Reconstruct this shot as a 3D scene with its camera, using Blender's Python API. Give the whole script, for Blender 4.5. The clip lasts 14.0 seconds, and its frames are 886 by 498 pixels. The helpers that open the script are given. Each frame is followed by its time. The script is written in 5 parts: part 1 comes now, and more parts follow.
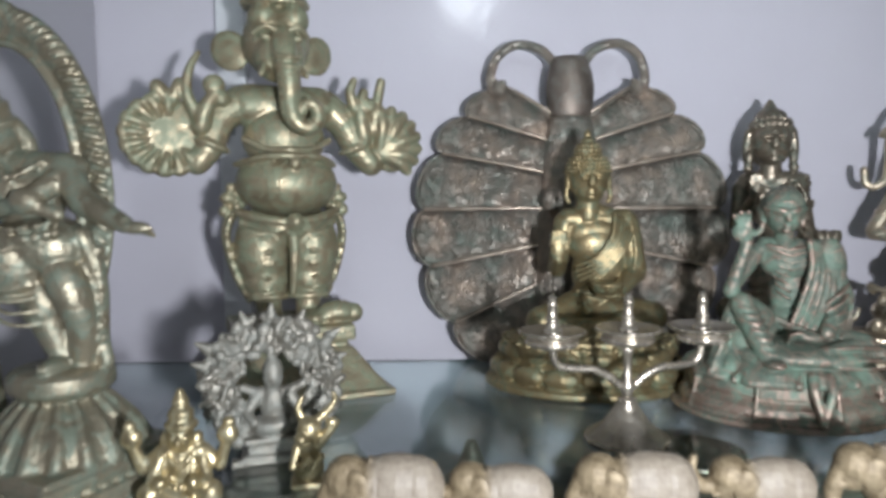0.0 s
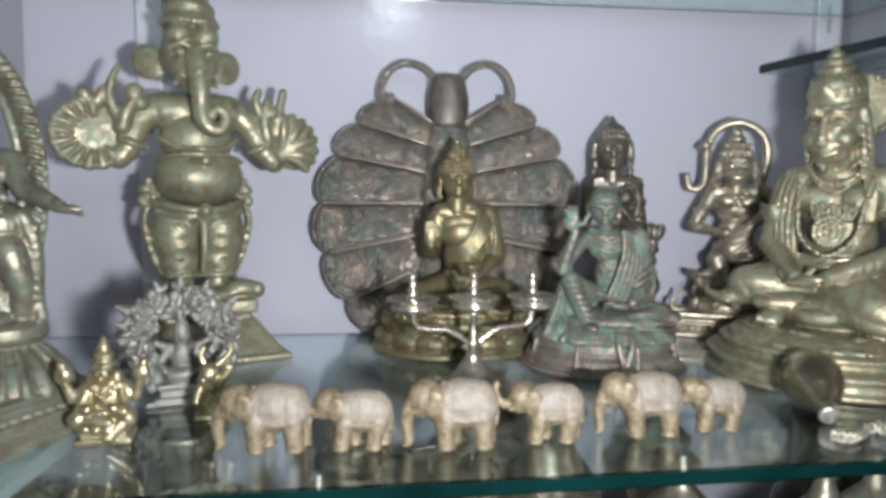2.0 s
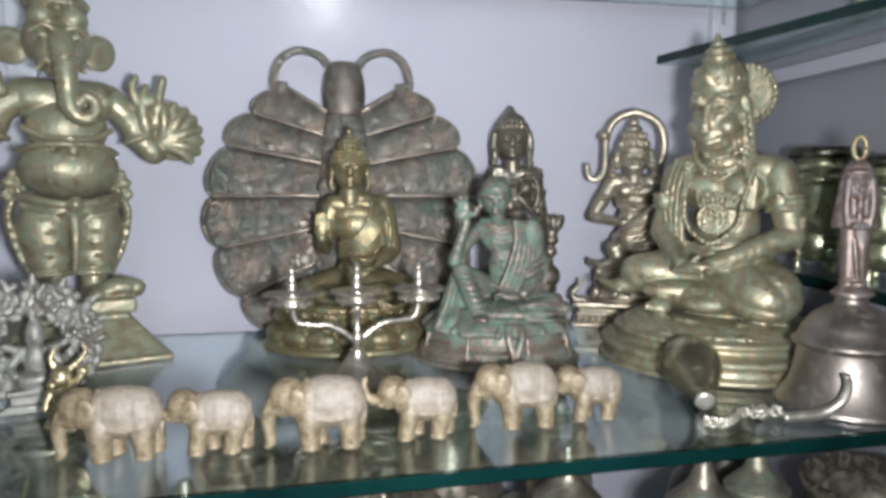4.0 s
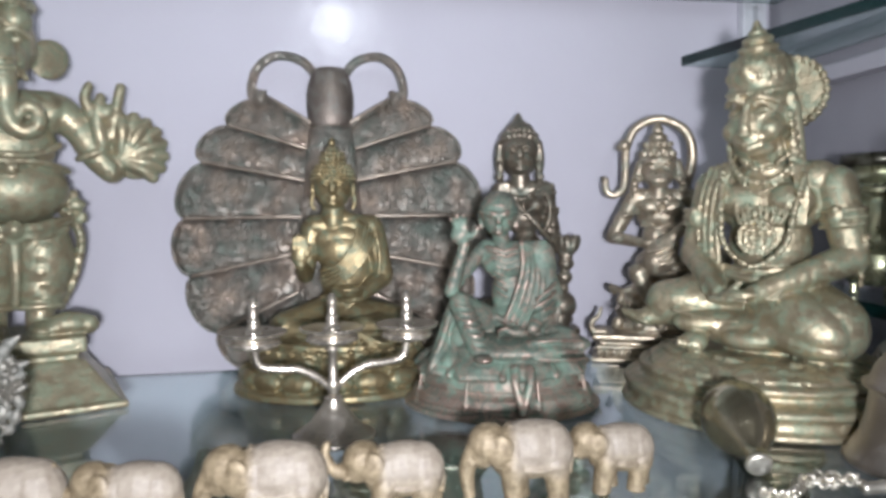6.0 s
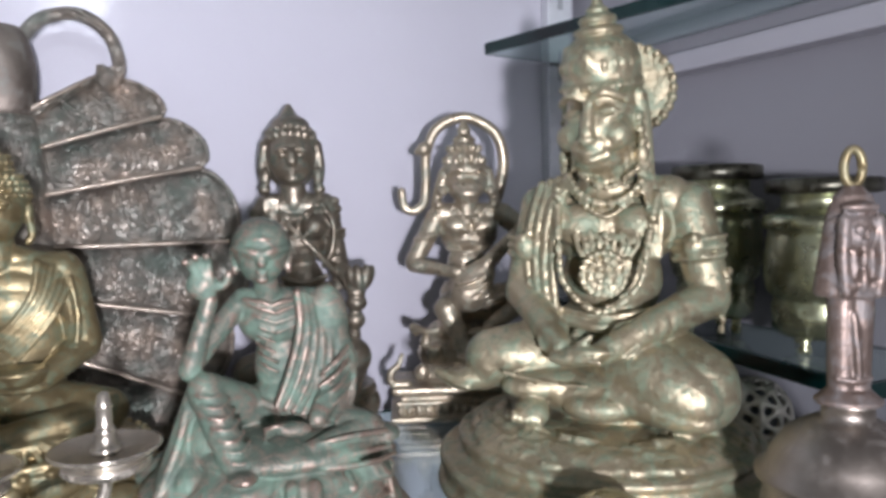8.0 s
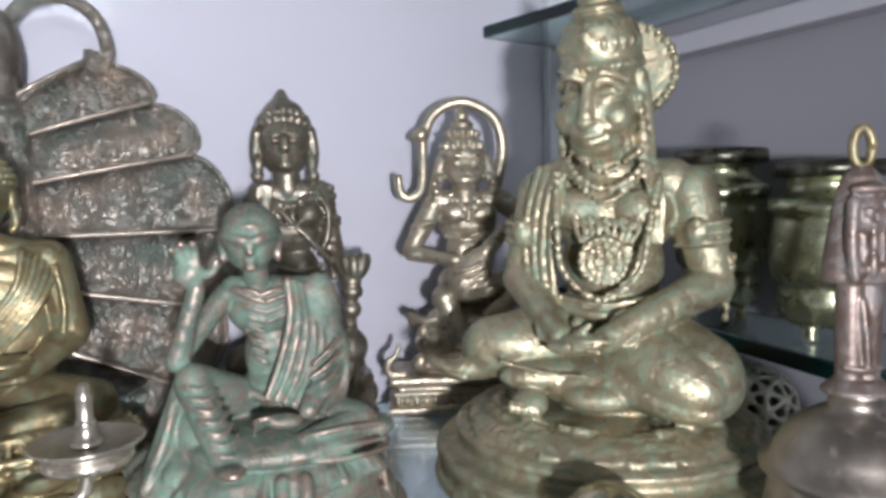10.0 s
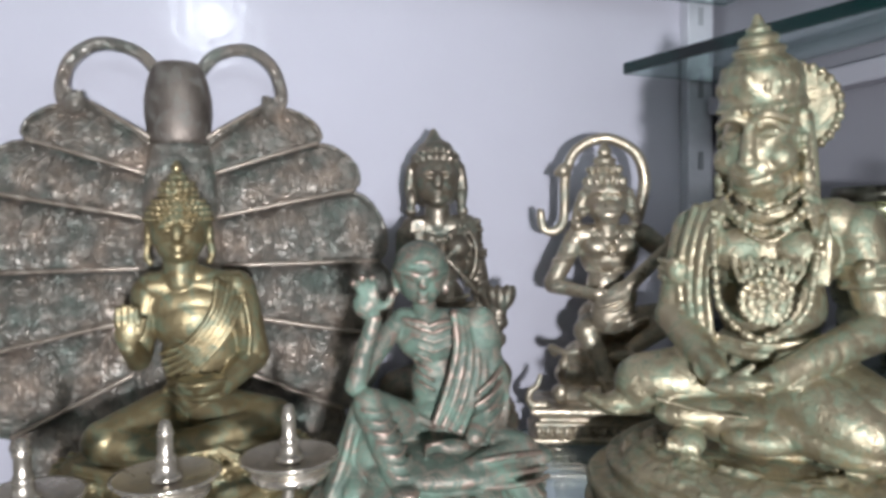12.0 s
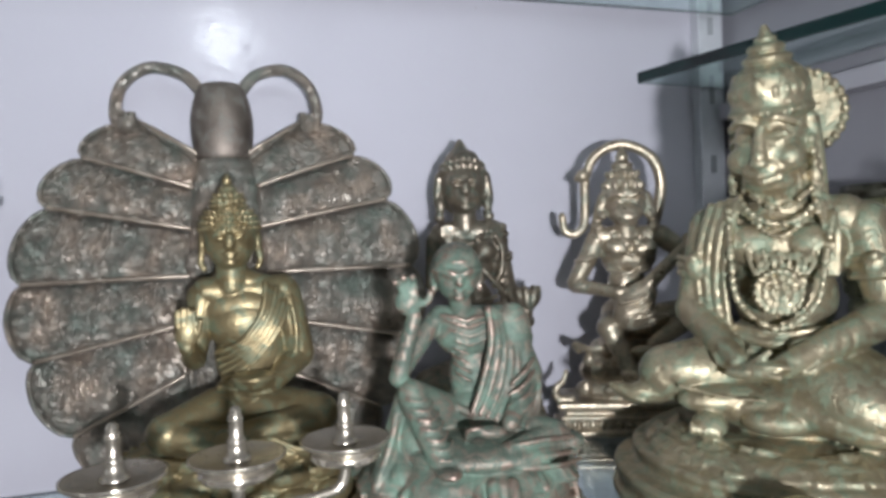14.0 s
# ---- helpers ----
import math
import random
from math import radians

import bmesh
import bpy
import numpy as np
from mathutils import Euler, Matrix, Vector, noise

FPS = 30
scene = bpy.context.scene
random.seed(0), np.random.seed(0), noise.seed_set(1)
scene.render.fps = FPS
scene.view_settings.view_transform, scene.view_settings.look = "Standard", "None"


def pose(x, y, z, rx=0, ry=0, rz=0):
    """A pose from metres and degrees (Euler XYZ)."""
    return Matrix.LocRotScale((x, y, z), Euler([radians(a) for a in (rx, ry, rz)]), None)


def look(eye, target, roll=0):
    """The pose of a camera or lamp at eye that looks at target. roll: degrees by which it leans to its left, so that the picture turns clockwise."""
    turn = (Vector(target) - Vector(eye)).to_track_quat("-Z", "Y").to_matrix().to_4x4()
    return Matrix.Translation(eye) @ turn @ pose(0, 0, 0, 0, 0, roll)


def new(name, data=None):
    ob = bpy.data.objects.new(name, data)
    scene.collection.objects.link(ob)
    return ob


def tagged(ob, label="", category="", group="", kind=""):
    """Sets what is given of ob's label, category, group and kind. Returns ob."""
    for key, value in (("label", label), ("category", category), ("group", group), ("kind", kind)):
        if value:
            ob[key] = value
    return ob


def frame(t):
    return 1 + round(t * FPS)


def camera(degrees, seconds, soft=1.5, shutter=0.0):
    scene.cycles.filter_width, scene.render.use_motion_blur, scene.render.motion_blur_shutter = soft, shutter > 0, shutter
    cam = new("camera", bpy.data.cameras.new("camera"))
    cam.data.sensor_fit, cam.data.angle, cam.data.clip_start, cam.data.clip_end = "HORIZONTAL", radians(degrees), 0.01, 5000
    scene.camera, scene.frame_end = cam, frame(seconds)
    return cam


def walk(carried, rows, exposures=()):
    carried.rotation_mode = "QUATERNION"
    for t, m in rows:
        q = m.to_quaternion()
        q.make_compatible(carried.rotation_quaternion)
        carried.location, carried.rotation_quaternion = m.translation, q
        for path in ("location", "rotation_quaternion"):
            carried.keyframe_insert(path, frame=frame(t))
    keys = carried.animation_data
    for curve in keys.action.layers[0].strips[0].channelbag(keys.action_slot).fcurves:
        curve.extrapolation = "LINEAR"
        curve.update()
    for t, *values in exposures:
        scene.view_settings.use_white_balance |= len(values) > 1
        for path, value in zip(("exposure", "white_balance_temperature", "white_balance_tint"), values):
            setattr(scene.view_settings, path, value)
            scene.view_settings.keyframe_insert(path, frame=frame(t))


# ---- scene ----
cam = camera(64.97, 14.0, soft=3.5, shutter=0.4)
PATH = [
    (0, (-0.0935, -0.3429, 0.1250), (-0.0906, 0.1554, 0.0835), -0.38),
    (0.3, (-0.0898, -0.3797, 0.1127), (-0.0887, 0.1192, 0.0793), 1.06),
    (0.5, (-0.0957, -0.4026, 0.1146), (-0.0863, 0.0939, 0.0563), 2.08),
    (0.8, (-0.0962, -0.4352, 0.1180), (-0.0822, 0.0617, 0.0648), 2.00),
    (1, (-0.0921, -0.4434, 0.1220), (-0.0647, 0.0535, 0.0728), 1.22),
    (1.5, (-0.0762, -0.4332, 0.1200), (-0.0395, 0.0629, 0.0688), 0.69),
    (2, (-0.0646, -0.4294, 0.1220), (-0.0122, 0.0662, 0.0810), 0.55),
    (2.5, (-0.0509, -0.4248, 0.1222), (0.0276, 0.0671, 0.0780), 0.06),
    (3, (-0.0402, -0.4235, 0.1191), (0.0575, 0.0649, 0.0745), 0.02),
    (5.5, (-0.0109, -0.3942, 0.1171), (0.0708, 0.0978, 0.0812), -0.21),
    (6, (-0.0008, -0.3578, 0.1149), (0.0799, 0.1349, 0.0879), -0.60),
    (6.5, (0.0137, -0.3171, 0.1169), (0.1571, 0.1604, 0.0790), -1.35),
    (7, (0.0185, -0.2782, 0.1254), (0.1844, 0.1924, 0.0941), -2.75),
    (7.5, (0.0270, -0.2422, 0.1312), (0.2575, 0.2004, 0.1005), -1.05),
    (10, (0.0419, -0.2317, 0.1287), (0.2690, 0.2119, 0.0886), -1.37),
    (10.5, (0.0410, -0.2309, 0.1310), (0.2639, 0.2151, 0.0944), -0.88),
    (11, (0.0374, -0.2298, 0.1312), (0.2439, 0.2242, 0.0953), -0.79),
    (11.5, (0.0288, -0.2285, 0.1256), (0.2161, 0.2340, 0.0942), -0.49),
    (12, (0.0138, -0.2342, 0.1354), (0.1749, 0.2386, 0.1136), -0.94),
    (12.5, (0.0177, -0.2460, 0.1309), (0.1631, 0.2314, 0.0992), -0.44),
    (13, (0.0031, -0.2513, 0.1314), (0.1411, 0.2290, 0.1140), -1.64),
    (13.5, (-0.0031, -0.2537, 0.1341), (0.1430, 0.2243, 0.1207), -2.06),
    (14, (-0.0026, -0.2530, 0.1316), (0.1501, 0.2229, 0.1188), -2.22),
]
EXPOSURES = [(0.0, -0.15, 6500, 10), (2.5, -0.13, 6450, 10), (5.5, -0.04, 6450, 13), (6.0, 0.0, 6450, 14), (6.5, 0.10, 6450, 16), (7.5, 0.13, 6450, 18), (10.5, 0.12, 6450, 13), (12.0, 0.07, 6450, 12), (12.5, 0.0, 6450, 12), (13.0, -0.08, 6500, 11), (14.0, -0.08, 6500, 11)]
walk(cam, [(t, look(eye, target, roll)) for t, eye, target, roll in PATH], EXPOSURES)

# ---- light ----
world = bpy.data.worlds.new("dim_room")
scene.world = world
world.use_nodes = True
world.node_tree.nodes["Background"].inputs[0].default_value = (0.75, 0.8, 1.0, 1)
world.node_tree.nodes["Background"].inputs[1].default_value = 0.03


def lamp(name, kind, energy, place, target, size=(0.01, 0.01), color=(1, 1, 1)):
    data = bpy.data.lights.new(name, kind)
    data.energy, data.color = energy, color
    if kind == "AREA":
        data.shape, data.size, data.size_y = "RECTANGLE", size[0], size[1]
    else:
        data.shadow_soft_size = size[0]
    if kind == "SPOT":
        data.spot_size, data.spot_blend = radians(128), 1.0
    ob = new(name, data)
    ob.matrix_world = look(place, target)
    return ob


# the torch held by the lens, daylight from a high window across the shop and an added, unseen fill panel in its ceiling
lamp("torch_light", "SPOT", 15.6, (0.010, -0.445, 0.108), (-0.005, 0.15, 0.165), (0.014, 0), (0.90, 0.94, 1.0))
lamp("window_light", "AREA", 4.2, (0.06, -3.03, 1.12), (0.05, 0, 0.2), (0.16, 0.12), (0.86, 0.93, 1.0))
lamp("room_fill_light", "AREA", 0.9, (0.1, -1.6, 1.53), (0.1, -1.6, 0), (0.9, 0.45), (0.95, 0.97, 1.0))

# ---- materials ----
def mat(name, build, **values):
    m = bpy.data.materials.new(name)
    m.use_nodes = True
    tree = m.node_tree
    shader = tree.nodes["Principled BSDF"]
    for key, value in values.items():
        shader.inputs[key.replace("_", " ")].default_value = value
    if build:
        build(tree, shader)
    return m


def node(tree, kind, **values):
    n = tree.nodes.new(kind)
    for key, value in values.items():
        if key in ("noise_dimensions", "feature", "data_type", "blend_type", "wave_type", "bands_direction", "operation", "interpolation_type"):
            exec_set(n, key, value)
        else:
            n.inputs[key.replace("_", " ")].default_value = value
    return n


def exec_set(n, key, value):
    if key == "feature":
        n.feature = value
    elif key == "operation":
        n.operation = value
    elif key == "wave_type":
        n.wave_type = value
    elif key == "bands_direction":
        n.bands_direction = value
    elif key == "data_type":
        n.data_type = value
    elif key == "blend_type":
        n.blend_type = value


def coords(tree):
    return tree.nodes.new("ShaderNodeTexCoord").outputs["Object"]


def ramp(tree, source, stops):
    r = tree.nodes.new("ShaderNodeValToRGB")
    el = r.color_ramp.elements
    while len(el) < len(stops):
        el.new(0.5)
    for e, (at, col) in zip(el, stops):
        e.position, e.color = at, (*col, 1) if len(col) == 3 else col
    tree.links.new(source, r.inputs[0])
    return r.outputs[0]


def noise_tex(tree, where, scale, detail=4.0, rough=0.55, warp=0.0):
    n = node(tree, "ShaderNodeTexNoise", Scale=scale, Detail=detail, Roughness=rough, Distortion=warp)
    tree.links.new(where, n.inputs["Vector"])
    return n.outputs[0]


def bump(tree, shader, *layers):
    """layers of (height, distance in metres)"""
    last = None
    for height, distance in layers:
        b = tree.nodes.new("ShaderNodeBump")
        b.inputs["Strength"].default_value = 1.0
        b.inputs["Distance"].default_value = distance
        tree.links.new(height, b.inputs["Height"])
        if last:
            tree.links.new(last, b.inputs["Normal"])
        last = b.outputs[0]
    tree.links.new(last, shader.inputs["Normal"])


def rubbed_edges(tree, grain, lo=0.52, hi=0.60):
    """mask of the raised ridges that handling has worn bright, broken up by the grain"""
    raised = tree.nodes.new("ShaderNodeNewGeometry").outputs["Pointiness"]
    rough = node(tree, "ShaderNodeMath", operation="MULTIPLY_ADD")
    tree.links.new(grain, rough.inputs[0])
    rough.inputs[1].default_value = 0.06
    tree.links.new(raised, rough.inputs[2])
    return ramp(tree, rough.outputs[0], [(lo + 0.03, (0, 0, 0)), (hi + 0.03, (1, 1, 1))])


def cast_metal(name, light, dark, patina, cover=0.5, rough=(0.22, 0.5), grain=450.0, relief=0.0005, metal=1.0):
    """cast metal: two tones of the alloy, patches of dull patina, fine pitted relief"""
    def build(tree, shader):
        where = coords(tree)
        a = noise_tex(tree, where, 38.0, 5.0, 0.6)
        b = noise_tex(tree, where, 130.0, 5.0, 0.65, 0.6)
        c = noise_tex(tree, where, grain, 3.0, 0.6)
        tone = ramp(tree, a, [(0.3, dark), (0.62, light)])
        mask = ramp(tree, b, [(cover, (0, 0, 0)), (min(cover + 0.16, 1.0), (1, 1, 1))])
        mix = tree.nodes.new("ShaderNodeMix")
        mix.data_type = "RGBA"
        tree.links.new(mask, mix.inputs[0])
        tree.links.new(tone, mix.inputs[6])
        mix.inputs[7].default_value = (*patina, 1)
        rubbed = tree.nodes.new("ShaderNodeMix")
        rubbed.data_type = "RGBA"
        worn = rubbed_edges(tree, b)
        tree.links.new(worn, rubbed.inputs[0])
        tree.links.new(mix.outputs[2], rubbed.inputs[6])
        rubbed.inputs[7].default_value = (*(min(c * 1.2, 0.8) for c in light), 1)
        tree.links.new(rubbed.outputs[2], shader.inputs["Base Color"])
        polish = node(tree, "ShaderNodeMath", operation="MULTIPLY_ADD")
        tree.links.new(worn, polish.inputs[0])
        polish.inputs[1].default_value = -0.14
        tree.links.new(ramp(tree, b, [(0.3, (rough[0],) * 3), (0.75, (rough[1],) * 3)]), polish.inputs[2])
        tree.links.new(polish.outputs[0], shader.inputs["Roughness"])
        met = ramp(tree, mask, [(0.0, (metal * 0.92,) * 3), (1.0, (metal * 0.35,) * 3)])
        tree.links.new(met, shader.inputs["Metallic"])
        bump(tree, shader, (b, relief), (c, relief * 0.45))
    return mat(name, build)


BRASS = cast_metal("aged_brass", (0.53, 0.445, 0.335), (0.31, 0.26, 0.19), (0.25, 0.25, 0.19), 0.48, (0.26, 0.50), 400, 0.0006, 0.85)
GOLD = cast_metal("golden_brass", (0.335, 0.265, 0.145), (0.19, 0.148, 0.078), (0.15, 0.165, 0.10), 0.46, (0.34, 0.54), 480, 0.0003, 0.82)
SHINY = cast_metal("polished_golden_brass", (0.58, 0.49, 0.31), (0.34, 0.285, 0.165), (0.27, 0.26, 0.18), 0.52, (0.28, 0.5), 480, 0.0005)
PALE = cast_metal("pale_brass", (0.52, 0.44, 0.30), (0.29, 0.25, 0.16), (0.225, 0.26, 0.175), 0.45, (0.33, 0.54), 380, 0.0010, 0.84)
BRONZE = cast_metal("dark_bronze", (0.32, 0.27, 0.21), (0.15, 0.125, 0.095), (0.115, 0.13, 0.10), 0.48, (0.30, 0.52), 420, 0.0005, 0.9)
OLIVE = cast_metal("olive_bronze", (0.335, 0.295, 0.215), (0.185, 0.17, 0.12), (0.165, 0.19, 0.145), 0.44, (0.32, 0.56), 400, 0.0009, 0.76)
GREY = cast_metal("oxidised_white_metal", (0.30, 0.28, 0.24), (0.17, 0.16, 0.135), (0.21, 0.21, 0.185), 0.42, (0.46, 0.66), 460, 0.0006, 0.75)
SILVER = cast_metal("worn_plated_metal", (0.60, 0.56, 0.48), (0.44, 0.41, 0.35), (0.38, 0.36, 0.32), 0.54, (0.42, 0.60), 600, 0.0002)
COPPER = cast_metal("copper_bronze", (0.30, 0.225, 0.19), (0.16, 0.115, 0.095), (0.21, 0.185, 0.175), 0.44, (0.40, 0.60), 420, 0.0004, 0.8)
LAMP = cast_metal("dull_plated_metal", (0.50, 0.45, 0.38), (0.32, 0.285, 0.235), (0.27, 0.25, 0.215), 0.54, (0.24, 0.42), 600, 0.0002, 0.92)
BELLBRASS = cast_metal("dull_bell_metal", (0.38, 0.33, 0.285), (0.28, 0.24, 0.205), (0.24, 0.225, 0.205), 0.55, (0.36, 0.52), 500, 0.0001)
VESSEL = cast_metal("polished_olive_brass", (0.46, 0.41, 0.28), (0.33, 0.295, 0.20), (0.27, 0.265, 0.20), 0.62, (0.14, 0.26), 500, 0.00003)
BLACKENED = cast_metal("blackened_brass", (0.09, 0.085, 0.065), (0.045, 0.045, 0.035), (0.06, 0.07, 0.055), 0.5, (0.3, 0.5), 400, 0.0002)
# lighter copper tone that paints the thin highlights along the plume rims
RIM = cast_metal("highlight_copper_rim", (0.38, 0.31, 0.25), (0.27, 0.22, 0.18), (0.24, 0.225, 0.195), 0.46, (0.36, 0.52), 420, 0.0002, 0.8)
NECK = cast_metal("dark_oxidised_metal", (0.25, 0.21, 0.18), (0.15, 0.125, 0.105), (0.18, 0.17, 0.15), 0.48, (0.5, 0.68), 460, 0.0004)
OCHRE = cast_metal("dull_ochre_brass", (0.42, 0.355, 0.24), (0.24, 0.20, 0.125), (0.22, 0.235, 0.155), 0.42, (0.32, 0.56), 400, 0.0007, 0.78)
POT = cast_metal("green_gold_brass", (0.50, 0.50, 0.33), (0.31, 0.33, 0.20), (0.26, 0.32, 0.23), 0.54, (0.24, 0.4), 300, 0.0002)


def engraved(tree, shader):
    where = coords(tree)
    a = noise_tex(tree, where, 45.0, 5.0, 0.6)
    s = node(tree, "ShaderNodeTexNoise", Scale=100.0, Detail=1.0, Roughness=0.5, Distortion=2.4)
    tree.links.new(where, s.inputs["Vector"])
    lines = node(tree, "ShaderNodeMath", operation="PINGPONG")
    tree.links.new(s.outputs[0], lines.inputs[0])
    lines.inputs[1].default_value = 0.045
    relief = ramp(tree, lines.outputs[0], [(0.0, (0, 0, 0)), (0.045, (1, 1, 1))])
    fine = noise_tex(tree, where, 520.0, 3.0, 0.6)
    tone = ramp(tree, a, [(0.32, (0.215, 0.25, 0.215)), (0.47, (0.29, 0.27, 0.235)), (0.60, (0.39, 0.325, 0.27)), (0.72, (0.52, 0.415, 0.335))])
    tree.links.new(tone, shader.inputs["Base Color"])
    tree.links.new(ramp(tree, a, [(0.3, (0.52,) * 3), (0.7, (0.34,) * 3)]), shader.inputs["Roughness"])
    shader.inputs["Metallic"].default_value = 0.75
    bump(tree, shader, (relief, 0.00030), (fine, 0.00012))


ENGRAVED = mat("engraved_oxidised_metal", engraved)


def verdigris(tree, shader):
    where = coords(tree)
    a = noise_tex(tree, where, 55.0, 5.0, 0.6)
    b = noise_tex(tree, where, 160.0, 5.0, 0.65, 0.8)
    split = tree.nodes.new("ShaderNodeSeparateXYZ")
    tree.links.new(where, split.inputs[0])
    low = node(tree, "ShaderNodeMapRange", From_Min=0.016, From_Max=0.026, To_Min=0.60, To_Max=0.0)
    tree.links.new(split.outputs[2], low.inputs[0])
    s1 = node(tree, "ShaderNodeMath", operation="MULTIPLY")
    tree.links.new(low.outputs[0], s1.inputs[0])
    tree.links.new(b, s1.inputs[1])
    patches = ramp(tree, b, [(0.42, (0, 0, 0)), (0.66, (0.58, 0.58, 0.58))])
    s2 = node(tree, "ShaderNodeMath", operation="ADD")
    tree.links.new(s1.outputs[0], s2.inputs[0])
    tree.links.new(patches, s2.inputs[1])
    s3 = node(tree, "ShaderNodeMath", operation="ADD")
    tree.links.new(s2.outputs[0], s3.inputs[0])
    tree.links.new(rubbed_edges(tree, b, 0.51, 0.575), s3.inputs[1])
    bare = ramp(tree, s3.outputs[0], [(0.12, (0, 0, 0)), (0.8, (1, 1, 1))])
    green = ramp(tree, a, [(0.32, (0.070, 0.080, 0.062)), (0.5, (0.105, 0.145, 0.112)), (0.68, (0.165, 0.25, 0.19))])
    mix = tree.nodes.new("ShaderNodeMix")
    mix.data_type = "RGBA"
    tree.links.new(bare, mix.inputs[0])
    tree.links.new(green, mix.inputs[6])
    mix.inputs[7].default_value = (0.36, 0.27, 0.22, 1)
    tree.links.new(mix.outputs[2], shader.inputs["Base Color"])
    tree.links.new(ramp(tree, bare, [(0, (0.1,) * 3), (1, (0.8,) * 3)]), shader.inputs["Metallic"])
    tree.links.new(ramp(tree, bare, [(0, (0.62,) * 3), (1, (0.42,) * 3)]), shader.inputs["Roughness"])
    bump(tree, shader, (b, 0.0005), (noise_tex(tree, where, 500.0), 0.0002))


VERDIGRIS = mat("verdigris_bronze", verdigris)


def elephant_paint(tree, shader):
    """chalky blanket over the back, golden wash over head, legs and belly"""
    where = coords(tree)
    split = tree.nodes.new("ShaderNodeSeparateXYZ")
    tree.links.new(where, split.inputs[0])
    n = noise_tex(tree, where, 260.0, 4.0, 0.6)
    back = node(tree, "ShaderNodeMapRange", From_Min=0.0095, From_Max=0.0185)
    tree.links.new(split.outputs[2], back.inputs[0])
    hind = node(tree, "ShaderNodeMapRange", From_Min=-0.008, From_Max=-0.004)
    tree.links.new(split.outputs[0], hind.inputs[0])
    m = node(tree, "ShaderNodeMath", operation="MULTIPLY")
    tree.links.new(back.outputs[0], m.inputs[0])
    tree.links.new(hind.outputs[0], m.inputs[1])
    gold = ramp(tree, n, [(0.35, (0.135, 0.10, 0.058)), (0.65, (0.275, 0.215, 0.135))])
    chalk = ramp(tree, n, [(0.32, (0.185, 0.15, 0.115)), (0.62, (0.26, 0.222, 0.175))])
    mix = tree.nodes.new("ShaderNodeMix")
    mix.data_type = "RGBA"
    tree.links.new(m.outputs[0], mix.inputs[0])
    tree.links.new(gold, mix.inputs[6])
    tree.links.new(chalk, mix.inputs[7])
    tree.links.new(mix.outputs[2], shader.inputs["Base Color"])
    tree.links.new(ramp(tree, m.outputs[0], [(0, (0.3,) * 3), (1, (0.0,) * 3)]), shader.inputs["Metallic"])
    shader.inputs["Roughness"].default_value = 0.55
    bump(tree, shader, (n, 0.0004), (noise_tex(tree, where, 900.0), 0.0001))


ELEPHANT = mat("gold_washed_resin", elephant_paint)


def laminate(tint, rough, wave):
    def build(tree, shader):
        where = coords(tree)
        n = noise_tex(tree, where, 5.0, 4.0, 0.6)
        f = noise_tex(tree, where, 60.0, 2.0, 0.5)
        g = noise_tex(tree, where, 240.0, 2.0, 0.5)
        d = noise_tex(tree, where, 95.0, 6.0, 0.75)
        base = ramp(tree, n, [(0.3, tuple(c * 0.93 for c in tint)), (0.7, tint)])
        specks = ramp(tree, d, [(0.70, (1, 1, 1)), (0.78, (0.82, 0.78, 0.74))])
        mix = tree.nodes.new("ShaderNodeMix")
        mix.data_type, mix.blend_type = "RGBA", "MULTIPLY"
        mix.inputs[0].default_value = 1.0
        tree.links.new(base, mix.inputs[6])
        tree.links.new(specks, mix.inputs[7])
        tree.links.new(mix.outputs[2], shader.inputs["Base Color"])
        shader.inputs["Roughness"].default_value = rough
        bump(tree, shader, (f, wave), (g, wave * 0.12))
    return build


WALL = mat("glossy_white_laminate", laminate((0.55, 0.533, 0.592), 0.14, 0.00022), Specular_IOR_Level=0.34)
# the white side laminate again, tint lowered to carry the right panel's shade
SHADED_SIDE = mat("shaded_white_laminate", laminate((0.275, 0.27, 0.295), 0.4, 0.0003))
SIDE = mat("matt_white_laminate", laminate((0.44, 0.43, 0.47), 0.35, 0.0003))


def plaster(tint):
    def build(tree, shader):
        where = coords(tree)
        n = noise_tex(tree, where, 2.0, 5.0, 0.6)
        tree.links.new(ramp(tree, n, [(0.3, tuple(c * 0.85 for c in tint)), (0.7, tint)]), shader.inputs["Base Color"])
        shader.inputs["Roughness"].default_value = 0.8
        bump(tree, shader, (noise_tex(tree, where, 90.0), 0.001))
    return build


PLASTER = mat("shop_plaster", plaster((0.42, 0.42, 0.41)))
FLOORING = mat("shop_floor_tile", plaster((0.34, 0.32, 0.30)), Specular_IOR_Level=0.5)
GLASS = mat("clear_glass", None, Base_Color=(0.62, 0.76, 0.74, 1), Roughness=0.015, IOR=1.5, Transmission_Weight=1.0)


def edge(tree, shader):
    where = coords(tree)
    n = noise_tex(tree, where, 14.0, 3.0)
    tree.links.new(ramp(tree, n, [(0.3, (0.0008, 0.009, 0.009)), (0.7, (0.002, 0.024, 0.021))]), shader.inputs["Base Color"])
    shader.inputs["Roughness"].default_value = 0.2


EDGE = mat("green_glass_edge", edge)


def painted_steel(tree, shader):
    where = coords(tree)
    n = noise_tex(tree, where, 60.0, 4.0)
    tree.links.new(ramp(tree, n, [(0.3, (0.60, 0.61, 0.64)), (0.7, (0.72, 0.73, 0.76))]), shader.inputs["Base Color"])
    shader.inputs["Metallic"].default_value = 0.35
    shader.inputs["Roughness"].default_value = 0.35
    bump(tree, shader, (noise_tex(tree, where, 300.0), 0.0001))


